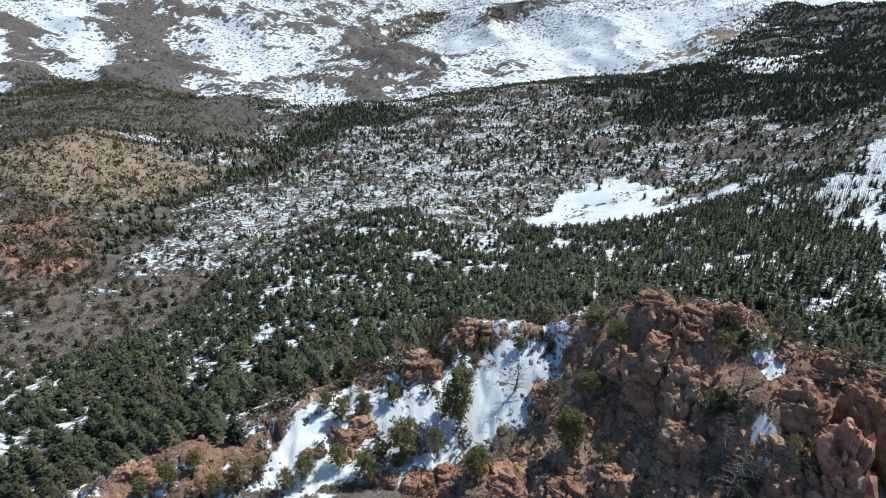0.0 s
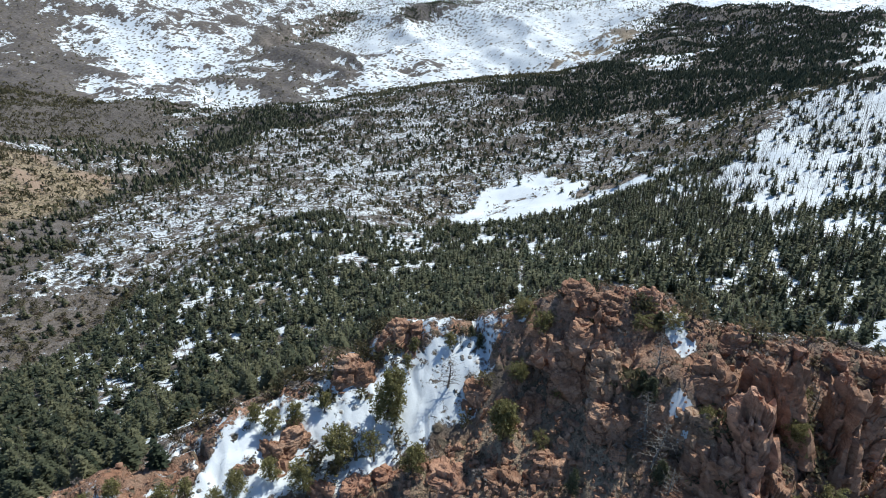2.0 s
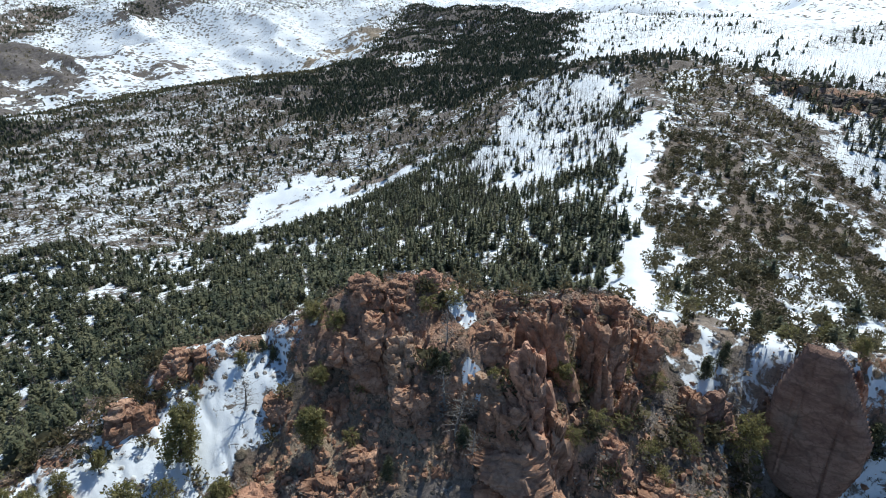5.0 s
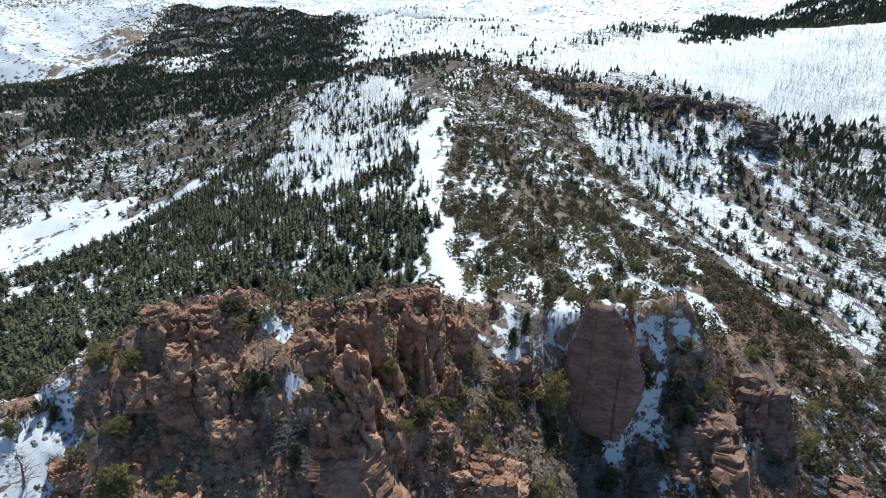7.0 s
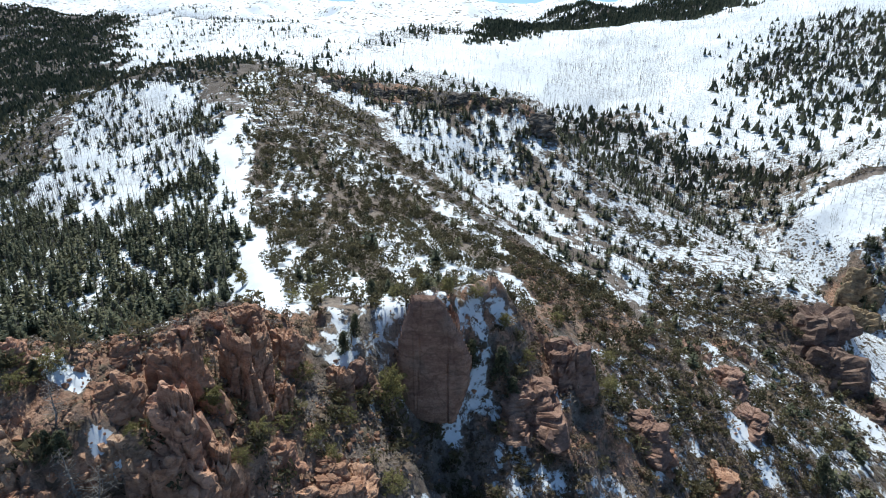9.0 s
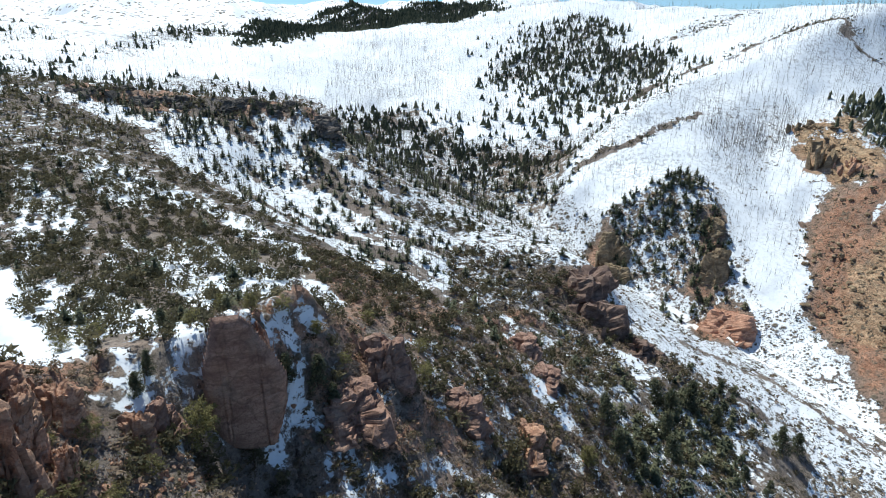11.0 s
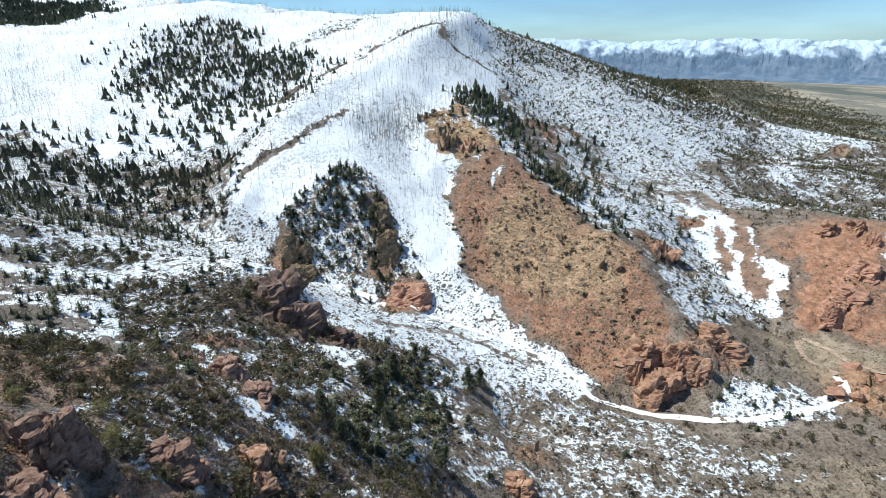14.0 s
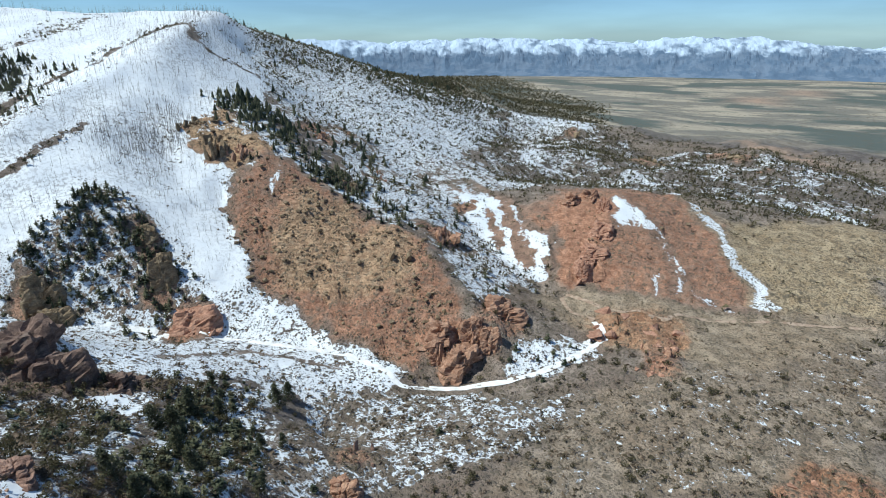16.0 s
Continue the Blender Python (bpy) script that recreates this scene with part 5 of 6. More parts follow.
def build_range():
    """The snowy range beyond the plain: ribbed slopes, dark below and white above, with haze in their colours."""
    az = np.radians(np.arange(118, 204, 0.12))
    d = np.linspace(3900, 4620, 60)
    A, D = np.meshgrid(az, d, indexing="ij")
    x, y = (D * np.sin(A)).ravel(), (D * np.cos(A)).ravel()
    t = ((D - 3900) / 720).ravel()
    deg = np.degrees(A).ravel()
    rise = np.interp(t, (0, 0.25, 0.55, 0.75, 1.0), (0, 0.22, 0.78, 1.0, 0.6))
    crest = np.interp(deg, (118, 132, 137, 140, 150, 158, 168, 174, 179, 183, 204), (255, 262, 272, 262, 264, 270, 258, 262, 250, 215, 150)) - 18 + 22 * wave(x, y, 330, 3, 91)
    ribs = np.abs(wave(A.ravel() * 4200 + 30 * wave(x, y, 200, 2, 96), D.ravel() * 0.42, 120, 5, 92, 0.6))
    z = -60 + crest * rise - 55 * ribs * np.clip(rise * 1.6, 0, 1) * (1.1 - rise * 0.6) + 12 * wave(x, y, 60, 3, 94) * rise
    snow = np.clip((z - 100 + 55 * wave(x, y, 45, 4, 93, 0.65) + 60 * (ribs - 0.2)) / 34 + 0.5, 0, 1) * np.clip(0.95 - 0.8 * np.clip(wave(x, y, 70, 4, 95) - 0.12, 0, 1) * 3, 0.15, 1)
    i, j = np.meshgrid(np.arange(len(az) - 1), np.arange(len(d) - 1), indexing="ij")
    n = len(d)
    faces = np.stack([i * n + j, (i + 1) * n + j, (i + 1) * n + j + 1, i * n + j + 1], -1).reshape(-1, 4)[:, ::-1]
    me = mesh_from("mountain_range", np.stack([x, y, z], -1), faces, MAT_HAZY_RANGE, False, {"snow": snow})
    tagged(new("mountain_range", me), "distant mountain range, blue with painted haze, with snow on its upper slopes", "mountains", kind="structure")


build_range()


def ribbon(name, line, width, label, material):
    """A track laid on the land, with worn edges."""
    p = np.array(line, float)
    fine = []
    for k in range(len(p) - 1):
        a, b, c, d = p[max(k - 1, 0)], p[k], p[k + 1], p[min(k + 2, len(p) - 1)]
        for t in np.linspace(0, 1, 10, endpoint=False):
            fine.append(0.5 * (2 * b + (c - a) * t + (2 * a - 5 * b + 4 * c - d) * t * t + (3 * b - a - 3 * c + d) * t ** 3))
    fine = np.array(fine)
    side = np.gradient(fine, axis=0)
    side = np.stack([-side[:, 1], side[:, 0]], -1) / np.maximum(np.hypot(side[:, 0], side[:, 1]), 1e-6)[:, None]
    n = len(fine)
    cols = []
    for k, off in enumerate((-0.5, -0.25, 0.0, 0.25, 0.5)):
        w = width * off * (1 + 0.35 * wave(fine[:, 0], fine[:, 1], 6, 2, 70 + k))
        q = fine + side * w[:, None]
        mid = height(fine[:, 0], fine[:, 1])
        own = height(q[:, 0], q[:, 1])
        cols.append(np.stack([q[:, 0], q[:, 1], np.maximum(own + 0.12, 0.5 * (own + mid) + 0.25 - (0.12 if off == 0 else 0) - (0.3 if abs(off) == 0.5 else 0))], -1))
    v = np.stack(cols, 1).reshape(-1, 3)
    f = np.array([(i * 5 + k, i * 5 + k + 1, i * 5 + k + 6, i * 5 + k + 5) for i in range(n - 1) for k in range(4)])
    me = mesh_from(name, v, f, material, True)
    tagged(new(name, me), label, "track", kind="structure")


ribbon("snow_track", ROADS[0][1][:13], 4.6, "snow-covered dirt track winding through the valley", MAT_PACKED)
ribbon("dirt_track", ROADS[0][1][12:], 3.4, "pale dirt track over the dry flats", MAT_DIRT)


# ---- crags and boulders ----
stone_rng = np.random.default_rng(23)


def hull(points):
    """The tight skin round some points: places and triangles."""
    bm = bmesh.new()
    for p in points:
        bm.verts.new(p)
    made = bmesh.ops.convex_hull(bm, input=bm.verts)
    bmesh.ops.delete(bm, geom=[g for g in set(made["geom_interior"]) | set(made["geom_unused"]) if isinstance(g, bmesh.types.BMVert)], context="VERTS")
    bmesh.ops.recalc_face_normals(bm, faces=bm.faces)
    bm.verts.index_update()
    v = np.array([tuple(w.co) for w in bm.verts])
    f = np.array([[w.index for w in g.verts] for g in bm.faces if len(g.verts) == 3])
    bm.free()
    return v, f


def rock_shape(points, rounds):
    """A broken rock of one metre: an angular skin, roughened."""
    pts = []
    for _ in range(points):
        d = stone_rng.normal(0, 1, 3)
        d /= np.linalg.norm(d)
        d /= (np.abs(d) ** 3.2).sum() ** (1 / 3.2) * 0.55 + 0.45
        pts.append(d * stone_rng.uniform(0.72, 1.05))
    v, f = hull(pts)
    for k in range(rounds):
        edge, new_v, new_f = {}, list(v), []
        for a, b, c in f:
            mids = []
            for p, q in ((a, b), (b, c), (c, a)):
                key = (min(p, q), max(p, q))
                if key not in edge:
                    edge[key] = len(new_v)
                    new_v.append((np.array(new_v[p]) + np.array(new_v[q])) / 2 * (1 + stone_rng.normal(0, 0.055 / (k + 1))))
                mids.append(edge[key])
            new_f += [(a, mids[0], mids[2]), (b, mids[1], mids[0]), (c, mids[2], mids[1]), tuple(mids)]
        v, f = np.array(new_v), np.array(new_f)
    v = (v - v.min(0)) / (v.max(0) - v.min(0))
    return v - (0.5, 0.5, 0), f


def buttress_shape(seed, na, nz, top):
    """A jointed rock wall of one metre: a boxy column that flares at its front foot, broken into blocks along joints in all directions."""
    k = np.random.default_rng(seed)
    turn = math.pi / 2 + 2 * math.pi * (np.arange(na) + k.uniform(-0.25, 0.25, na)) / na
    A, Z = np.meshgrid(turn, np.linspace(0, 1, nz), indexing="ij")
    box = (np.abs(np.cos(A)) ** 3.0 + np.abs(np.sin(A)) ** 3.0) ** (-1 / 3.0)
    lobe = 1 + 0.12 * np.cos(2 * A + k.uniform(0, 6)) + 0.09 * np.cos(3 * A + k.uniform(0, 6))
    r = 0.5 * box * lobe * (1.02 - 0.34 * Z ** 1.5)
    cols = [np.stack([r * np.cos(A), r * np.sin(A), Z * 0.9], -1)]
    edge = cols[0][:, -1]
    for t in np.linspace(1, 0, top + 1)[1:]:
        q = edge * (t, t, 1)
        q[:, 2] += 0.07 * (1 - t * t)
        cols.append(q[:, None])
    p = np.concatenate(cols, 1)
    n = p.shape[1]
    p = p.reshape(-1, 3)
    out = p * (1, 1, 0.35) + (0, 0, 0.1)
    out /= np.maximum(np.linalg.norm(out, axis=1, keepdims=True), 1e-6)
    lean = k.normal(0, 0.35, (2,))
    for many, deep in ((26, 0.17), (110, 0.075), (420, 0.03)):
        seeds = np.stack([k.uniform(-0.6, 0.6, many), k.uniform(-0.6, 0.6, many), k.uniform(-0.1, 1.1, many)], -1)
        push = k.uniform(-1, 1, many)
        d = p[:, None] - seeds[None]
        d[..., 0] += lean[0] * d[..., 2]
        d = np.sqrt((d * d * (1.0, 1.0, 0.5)).sum(-1))
        first = d.argmin(1)
        two = np.partition(d, 1, axis=1)[:, :2]
        joint = np.clip(1 - (two[:, 1] - two[:, 0]) / (0.05 * (26 / many) ** 0.3), 0, 1)
        p = p + out * (deep * (push[first] - 0.5 * joint))[:, None]
    front = p[:, 1] < 0
    p[front, 1] -= 0.3 * (1 - np.clip(p[front, 2], 0, 1)) ** 1.5
    f = np.array([q for i in range(na) for j in range(n - 1) for a, b in ((i * n + j, ((i + 1) % na) * n + j),) for q in ((a, b, b + 1), (a, b + 1, a + 1))])
    return p, f


SHAPES = {"piece": [rock_shape(16, 1) for _ in range(16)], "buttress": [buttress_shape(300 + 31 * k, 52, 28, 8) for k in range(9)], "cliff": [buttress_shape(700 + 31 * k, 34, 18, 5) for k in range(8)]}
LABELS = {"brown": "weathered red-brown sandstone crag on the slope", "red": "bright red sandstone outcrop on the slope",
          "pale": "pale pinkish sandstone block with open joints", "yellow": "ochre sandstone crag among the firs", "dark": "dark red rock bluff edged with snow", "grey": "grey-brown rimrock cliff edged with snow", "umber": "shaded umber sandstone outcrop among brush and snow"}
rock_meshes = {}


def stone_mesh(style, tone):
    k = int(stone_rng.integers(0, len(SHAPES[style])))
    key = style, k, tone
    if key not in rock_meshes:
        p, f = SHAPES[style][k]
        rock_meshes[key] = mesh_from("rock", p, f, MAT_ROCKS[tone], False)
    return rock_meshes[key]


def rock(row):
    """One outcrop: place of its foot, width, height, kind and stone. A jointed wall or a pile that dips one way, with broken pieces about it."""
    x, y, z, wide, high, style, tone = row
    near = math.hypot(x, y) < 220
    ground = float(height(np.array([float(x)]), np.array([float(y)]))[0])
    heading = math.degrees(math.atan2(x, y))
    foot = min(z, ground) - 0.8
    top = max(z + high * ((0.75 if style == "fin" else 0.5) if near else 0.32), ground + 0.2 * high)
    ob = new({"block": "rock_block", "fin": "rock_fin", "crag": "rock_outcrop", "wall": "rock_wall"}[style])
    ob.matrix_world = pose(x, y, foot, 0, 0, -heading + float(stone_rng.uniform(-14, 14)))
    dip, rise = float(stone_rng.normal(14, 5)), top - foot
    solid = style == "wall" or near
    if style == "wall":
        rise = max(z, ground) + high * 0.34 - foot
    elif not near:
        rise, dip = min(rise, 0.42 * wide), 5.0
    if solid:
        w, d = {"fin": (0.8, 1.25), "block": (0.95, 0.9), "crag": (0.85, 0.9), "wall": (1.0, 0.8)}[style]
        sunk = 0.25 * high + 0.8
        many = max(1, min(6, round(wide / (1.25 * (rise + sunk)))))
        for k in range(many):
            body = new("rock_face", stone_mesh("buttress" if near else "cliff", tone))
            body.parent = ob
            off = (k + 0.5) / many - 0.5
            size = 1.35 / many if many > 1 else 1.0
            body.matrix_basis = pose(off * wide, 0.1 * wide + float(stone_rng.normal(0, 0.08)) * wide * (many > 1), -sunk, float(stone_rng.normal(-4, 3)), 0.35 * dip * float(stone_rng.choice((-1, 1))), float(stone_rng.normal(0, 12))) @ Matrix.Diagonal((w * wide * size, d * wide * size, (rise + sunk) * (float(stone_rng.uniform(0.7, 1.0)) if many > 1 else 1.0), 1))
    count = {"block": 3, "fin": 5, "crag": 7, "wall": 5}[style] if solid else {"block": 4, "fin": 7, "crag": 16}[style]
    for k in range(count):
        piece = new("broken_rock", stone_mesh("piece", tone))
        u, v = max(-0.6, min(0.6, float(stone_rng.normal(0, 0.3)))), float(stone_rng.uniform(-0.6, 0.35))
        w = float(stone_rng.uniform(0.16, 0.46)) * (0.42 if solid else 0.55)
        d = w * float(stone_rng.uniform(0.8, 1.8))
        t = max(0.15, (1.0 - 0.85 * (abs(u) / 0.6) ** 1.3) * float(stone_rng.uniform(0.25, 0.7 if solid else 1.0)))
        piece.parent = ob
        piece.matrix_basis = pose(u * wide, v * wide, rise * t * 0.15 - 0.4 * high, float(stone_rng.normal(-8, 8)), dip + float(stone_rng.normal(0, 9)), float(stone_rng.normal(0, 25))) @ Matrix.Diagonal((w * wide, d * wide, rise * t * 0.85 + 0.4 * high, 1))
    tagged(ob, LABELS[tone], "rock", group="rock outcrops")
    return ob


for row in CRAGS:
    rock(row)

SLAB_HEADING, SLAB_REACH = 71.3, 90
SLAB_OUTLINE = ((-4.5, 155.4), (-0.4, 155.5), (1.2, 153.6), (4.0, 148.1), (6.3, 142.9), (5.8, 136.9), (3.3, 128.4), (-0.6, 127.7), (-5.2, 129.6), (-7.3, 134.5), (-7.5, 140.7), (-6.9, 147.5), (-5.6, 151.8))


def build_slab():
    """The tall flat-faced slab: an outlined face with thickness, two long joints and a worn edge."""
    o = np.array(SLAB_OUTLINE)
    lo, hi = o.min(0) - 0.5, o.max(0) + 0.5
    nx, nz = 46, 76
    u, z = np.meshgrid(np.linspace(lo[0], hi[0], nx), np.linspace(lo[1], hi[1], nz), indexing="ij")
    deep = inside(u.ravel(), z.ravel(), tuple(map(tuple, SLAB_OUTLINE))).reshape(u.shape)
    edge = np.clip(deep, 0, 1.5) / 1.5
    face = -np.sqrt(np.clip(1 - (1 - edge) ** 2, 0, 1)) * 1.4
    crack = np.minimum(np.abs(u - 2.0 - 0.35 * wave(z, 0 * z + 3, 5, 3, 81)), np.abs(u + 4.6 - 0.06 * (z - 125) - 0.4 * wave(z, 0 * z + 9, 6, 3, 82)))
    level = np.abs(z - 139.5 - 0.12 * u - 0.4 * wave(u, 0 * u + 5, 4, 2, 84))
    face = face + 0.3 * np.clip(1 - crack / 0.3, 0, 1) + 0.25 * np.clip(1 - level / 0.25, 0, 1) * (u > -1) + 0.3 * wave(u, z, 4, 4, 83) - 0.25 * (u > 2.0) + 0.2 * (u < -4.4)
    y = SLAB_REACH + 1.4 + face + (z - 125) * 0.02
    keep = deep > -0.4
    front = np.stack([u, y, z], -1).reshape(-1, 3)
    back = np.stack([u * 1.0, np.full_like(u, SLAB_REACH + 9.0), z - 6.5], -1).reshape(-1, 3)
    v = np.concatenate([front, back])
    f, n = [], nx * nz
    on = keep[:-1, :-1] & keep[1:, :-1] & keep[1:, 1:] & keep[:-1, 1:]
    for i in range(nx - 1):
        for j in range(nz - 1):
            if not on[i, j]:
                continue
            a, b, c, d = i * nz + j, (i + 1) * nz + j, (i + 1) * nz + j + 1, i * nz + j + 1
            f += [(a, b, c, d), (a + n, d + n, c + n, b + n)]
            for di, dj, p, q in ((-1, 0, a, d), (1, 0, c, b), (0, -1, b, a), (0, 1, d, c)):
                ii, jj = i + di, j + dj
                if not (0 <= ii < nx - 1 and 0 <= jj < nz - 1 and on[ii, jj]):
                    f.append((p, q, q + n, p + n))
    h = radians(SLAB_HEADING)
    w = np.stack([v[:, 0] * math.cos(h) + v[:, 1] * math.sin(h), -v[:, 0] * math.sin(h) + v[:, 1] * math.cos(h), v[:, 2]], -1)
    me = mesh_from("rock_slab", w, np.array(f), MAT_ROCKS["umber"], False)
    tagged(new("rock_slab", me), "tall smooth red-brown sandstone slab with long vertical joints", "rock")


build_slab()

# loose stones below the crags
heap_rng = np.random.default_rng(5)
STONES = [rock_shape(14, 0) for _ in range(10)]


# ---- woods and scrub that nobody could count ----
rng = np.random.default_rng(7)


def skirt_tree(layers, points, radius, trunk=0.12, droop=0.12):
    """A conifer of one metre: ragged skirts of boughs round a tapered trunk."""
    v, f = [], []
    for k in range(layers):
        t = k / layers
        z0 = 0.10 + 0.86 * t
        r = radius * (1 - t) ** 0.85 * rng.uniform(0.85, 1.15) + 0.015
        tip = min(1.0, z0 + 1.5 / layers)
        o = len(v)
        v.append((rng.normal(0, 0.01), rng.normal(0, 0.01), tip))
        turn = rng.uniform(0, 6.28)
        for p in range(points * 2):
            a = turn + math.pi * p / points
            rr = r * (rng.uniform(0.85, 1.2) if p % 2 == 0 else rng.uniform(0.42, 0.62))
            v.append((rr * math.cos(a), rr * math.sin(a), z0 - (droop * r if p % 2 == 0 else -droop * r) + rng.normal(0, 0.012)))
        n = points * 2
        f += [(o, o + 1 + p, o + 1 + (p + 1) % n) for p in range(n)]
    if not trunk:
        return np.array(v), np.array(f)
    o = len(v)
    w = radius * trunk
    v += [(w * math.cos(a), w * math.sin(a), 0 if k == 0 else 0.0) for k, a in enumerate((0, 2.1, 4.2))] + [(0, 0, 0.6)]
    f += [(o, o + 1, o + 3), (o + 1, o + 2, o + 3), (o + 2, o, o + 3)]
    return np.array(v), np.array(f)


def tuft_fir(count, radius, size):
    """A conifer of one metre: small ragged boughs all over a narrow crown, round a dark core."""
    v = [(radius * 0.5 * math.cos(a), radius * 0.5 * math.sin(a), 0.06) for a in (0, 1.26, 2.51, 3.77, 5.03)] + [(0, 0, 0.97)]
    f = [(k, (k + 1) % 5, 5) for k in range(5)]
    for _ in range(count):
        z = 1 - rng.uniform(0, 1) ** 0.62 * 0.93
        a = rng.uniform(0, 6.28)
        r = (radius * (1 - z) ** 0.75 + 0.012) * rng.uniform(0.55, 1.0)
        c = np.array((r * math.cos(a), r * math.sin(a), z))
        s = size * (0.45 + 0.75 * (1 - z))
        side = np.array((-math.sin(a), math.cos(a), 0)) * s * rng.uniform(0.4, 0.8)
        tip = np.array((math.cos(a), math.sin(a), rng.uniform(-0.35, 0.7))) * s * rng.uniform(0.6, 1.1)
        o = len(v)
        v += [tuple(c - side - tip * 0.3), tuple(c + side - tip * 0.3 + (0, 0, rng.normal(0, 0.2) * s)), tuple(c + tip)]
        f.append((o, o + 1, o + 2))
    return np.array(v), np.array(f)


def clump(count, tall=0.75, size=0.3):
    """A rounded bush of one metre across: many small leafy tufts over a dome, with gaps."""
    v, f = [], []
    lobes = [(rng.normal(0, 0.17), rng.normal(0, 0.17), rng.uniform(0.24, 0.4)) for _ in range(4)]
    for _ in range(count):
        lx, ly, lr = lobes[int(rng.integers(0, 4))]
        d = rng.normal(0, 1, 3)
        d /= np.linalg.norm(d)
        c = np.array((lx, ly, 0.0)) + d * lr * rng.uniform(0.75, 1.05)
        c[2] = tall * (0.42 + 0.95 * c[2] + 0.2 * (lr - 0.3))
        o = len(v)
        for _ in range(3):
            v.append(c + rng.normal(0, size * 0.5, 3))
        f.append((o, o + 1, o + 2))
    return np.maximum(np.array(v), (-9, -9, -0.02)), np.array(f)


def bare_tree(limbs):
    """A leafless trunk of one metre with thin limbs."""
    v, f = [(0.016, 0, 0), (-0.008, 0.014, 0), (-0.008, -0.014, 0), (rng.normal(0, 0.03), rng.normal(0, 0.03), 1.0)], [(0, 1, 3), (1, 2, 3), (2, 0, 3)]
    for _ in range(limbs):
        z, a, r = rng.uniform(0.3, 0.8), rng.uniform(0, 6.28), rng.uniform(0.08, 0.17)
        o = len(v)
        v += [(0, 0, z), (0, 0, z + 0.05), (r * math.cos(a), r * math.sin(a), z + rng.uniform(0.1, 0.28))]
        f.append((o, o + 1, o + 2))
    return np.array(v), np.array(f)


def spread(name, label, category, patterns, places, material):
    """All plants of one kind in one mesh. places: x, y, z, width, height."""
    if not len(places):
        return
    vs, fs, ts, o = [], [], [], 0
    pick = rng.integers(0, len(patterns), len(places))
    for k, (pv, pf) in enumerate(patterns):
        at = places[pick == k]
        n = len(at)
        if not n:
            continue
        a = rng.uniform(0, 6.28, n)
        c, s = np.cos(a)[:, None], np.sin(a)[:, None]
        x, y, z = pv[:, 0][None], pv[:, 1][None], pv[:, 2][None]
        w, h = at[:, 3:4], at[:, 4:5]
        lean = rng.normal(0, 0.03, (n, 2))
        p = np.stack([at[:, 0:1] + w * (c * x - s * y) + lean[:, :1] * h * z, at[:, 1:2] + w * (s * x + c * y) + lean[:, 1:] * h * z, at[:, 2:3] + h * z], -1)
        vs.append(p.reshape(-1, 3))
        fs.append((pf[None] + (o + np.arange(n) * len(pv))[:, None, None]).reshape(-1, 3))
        ts.append(np.repeat(rng.uniform(0, 1, n), len(pv)))
        o += n * len(pv)
    me = mesh_from(name, np.concatenate(vs), np.concatenate(fs), material, False, {"tint": np.concatenate(ts)})
    tagged(new(name, me), label, category, kind="stuff")


def sow(key):
    """Random places of the zones that hold so many plants a square metre."""
    found = []
    for k, (name, has, outline) in enumerate(ZONES):
        if not has.get(key):
            continue
        p = np.array(outline, float)
        lo, hi = p.min(0) - has.get("wide", 0), p.max(0) + has.get("wide", 0)
        n = int((hi - lo).prod() * has[key])
        x, y = rng.uniform(lo[0], hi[0], n), rng.uniform(lo[1], hi[1], n)
        grouped = wave(x, y, 25 + 0.02 * np.hypot(lo[0], lo[1]), 3, 51) + rng.normal(0, 0.25, n) > -0.22
        fx, fy = frayed(x, y)
        blur = has.get("loose", 0.012) * np.hypot(x, y)
        fx, fy = fx + rng.normal(0, 1, n) * blur, fy + rng.normal(0, 1, n) * blur
        keep = ((along(fx, fy, outline) < has["wide"]) if "wide" in has else (inside(fx, fy, outline) > 0)) & (grouped | (rng.random(n) < {"juniper": 0.5, "conifer": 0.12}.get(key, 0.0)))
        for _, other, line in ZONES[k + 1:]:
            keep &= ~((along(fx, fy, line) < other["wide"]) if "wide" in other else (inside(fx, fy, line) > 0))
        for _, line in ROADS:
            keep &= along(x, y, line) > 3
        found.append(np.stack([x[keep], y[keep]], -1))
    p = np.concatenate(found)
    return p[(np.hypot(p[:, 0], p[:, 1]) > 52)]


FAR_PATTERNS = [skirt_tree(2, 2, 0.3, 0) for _ in range(5)]
MID_PATTERNS = [tuft_fir(26, w * 1.1, 0.2) for w in (0.17, 0.2, 0.22, 0.24, 0.27, 0.19)]
NEAR_PATTERNS = [tuft_fir(90, w * 1.1, 0.13) for w in (0.17, 0.2, 0.22, 0.24, 0.26, 0.19)]


def stand_on_land(p, lo, hi, wide, sink=0.25):
    h = rng.uniform(lo, hi, len(p)) * rng.uniform(0.7, 1.1, len(p))
    return np.stack([p[:, 0], p[:, 1], height(p[:, 0], p[:, 1]) - sink, h * wide, h], -1)


def tall_woods(rows, more=0.85):
    """The woods of the canyon and the bowl beyond the spur are older and taller than those round the rim."""
    far = np.hypot(rows[:, 0], rows[:, 1])
    east = np.clip((np.degrees(np.arctan2(rows[:, 0], rows[:, 1])) - 45) / 25, 0, 1)
    stand = np.clip((np.degrees(np.arctan2(rows[:, 0], rows[:, 1])) - 18) / 14, 0, 1) * np.clip((far - 140) / 80, 0, 1) * (far < 420) * (1 - east)
    k = 1 + np.clip((far - 330) / 350, 0, 1) * (0.35 + more * east) + 0.45 * stand
    return rows * np.stack([1 + 0 * k, 1 + 0 * k, 1 + 0 * k, 1 + (k - 1) * 0.45 - 0.25 * stand, k], -1)


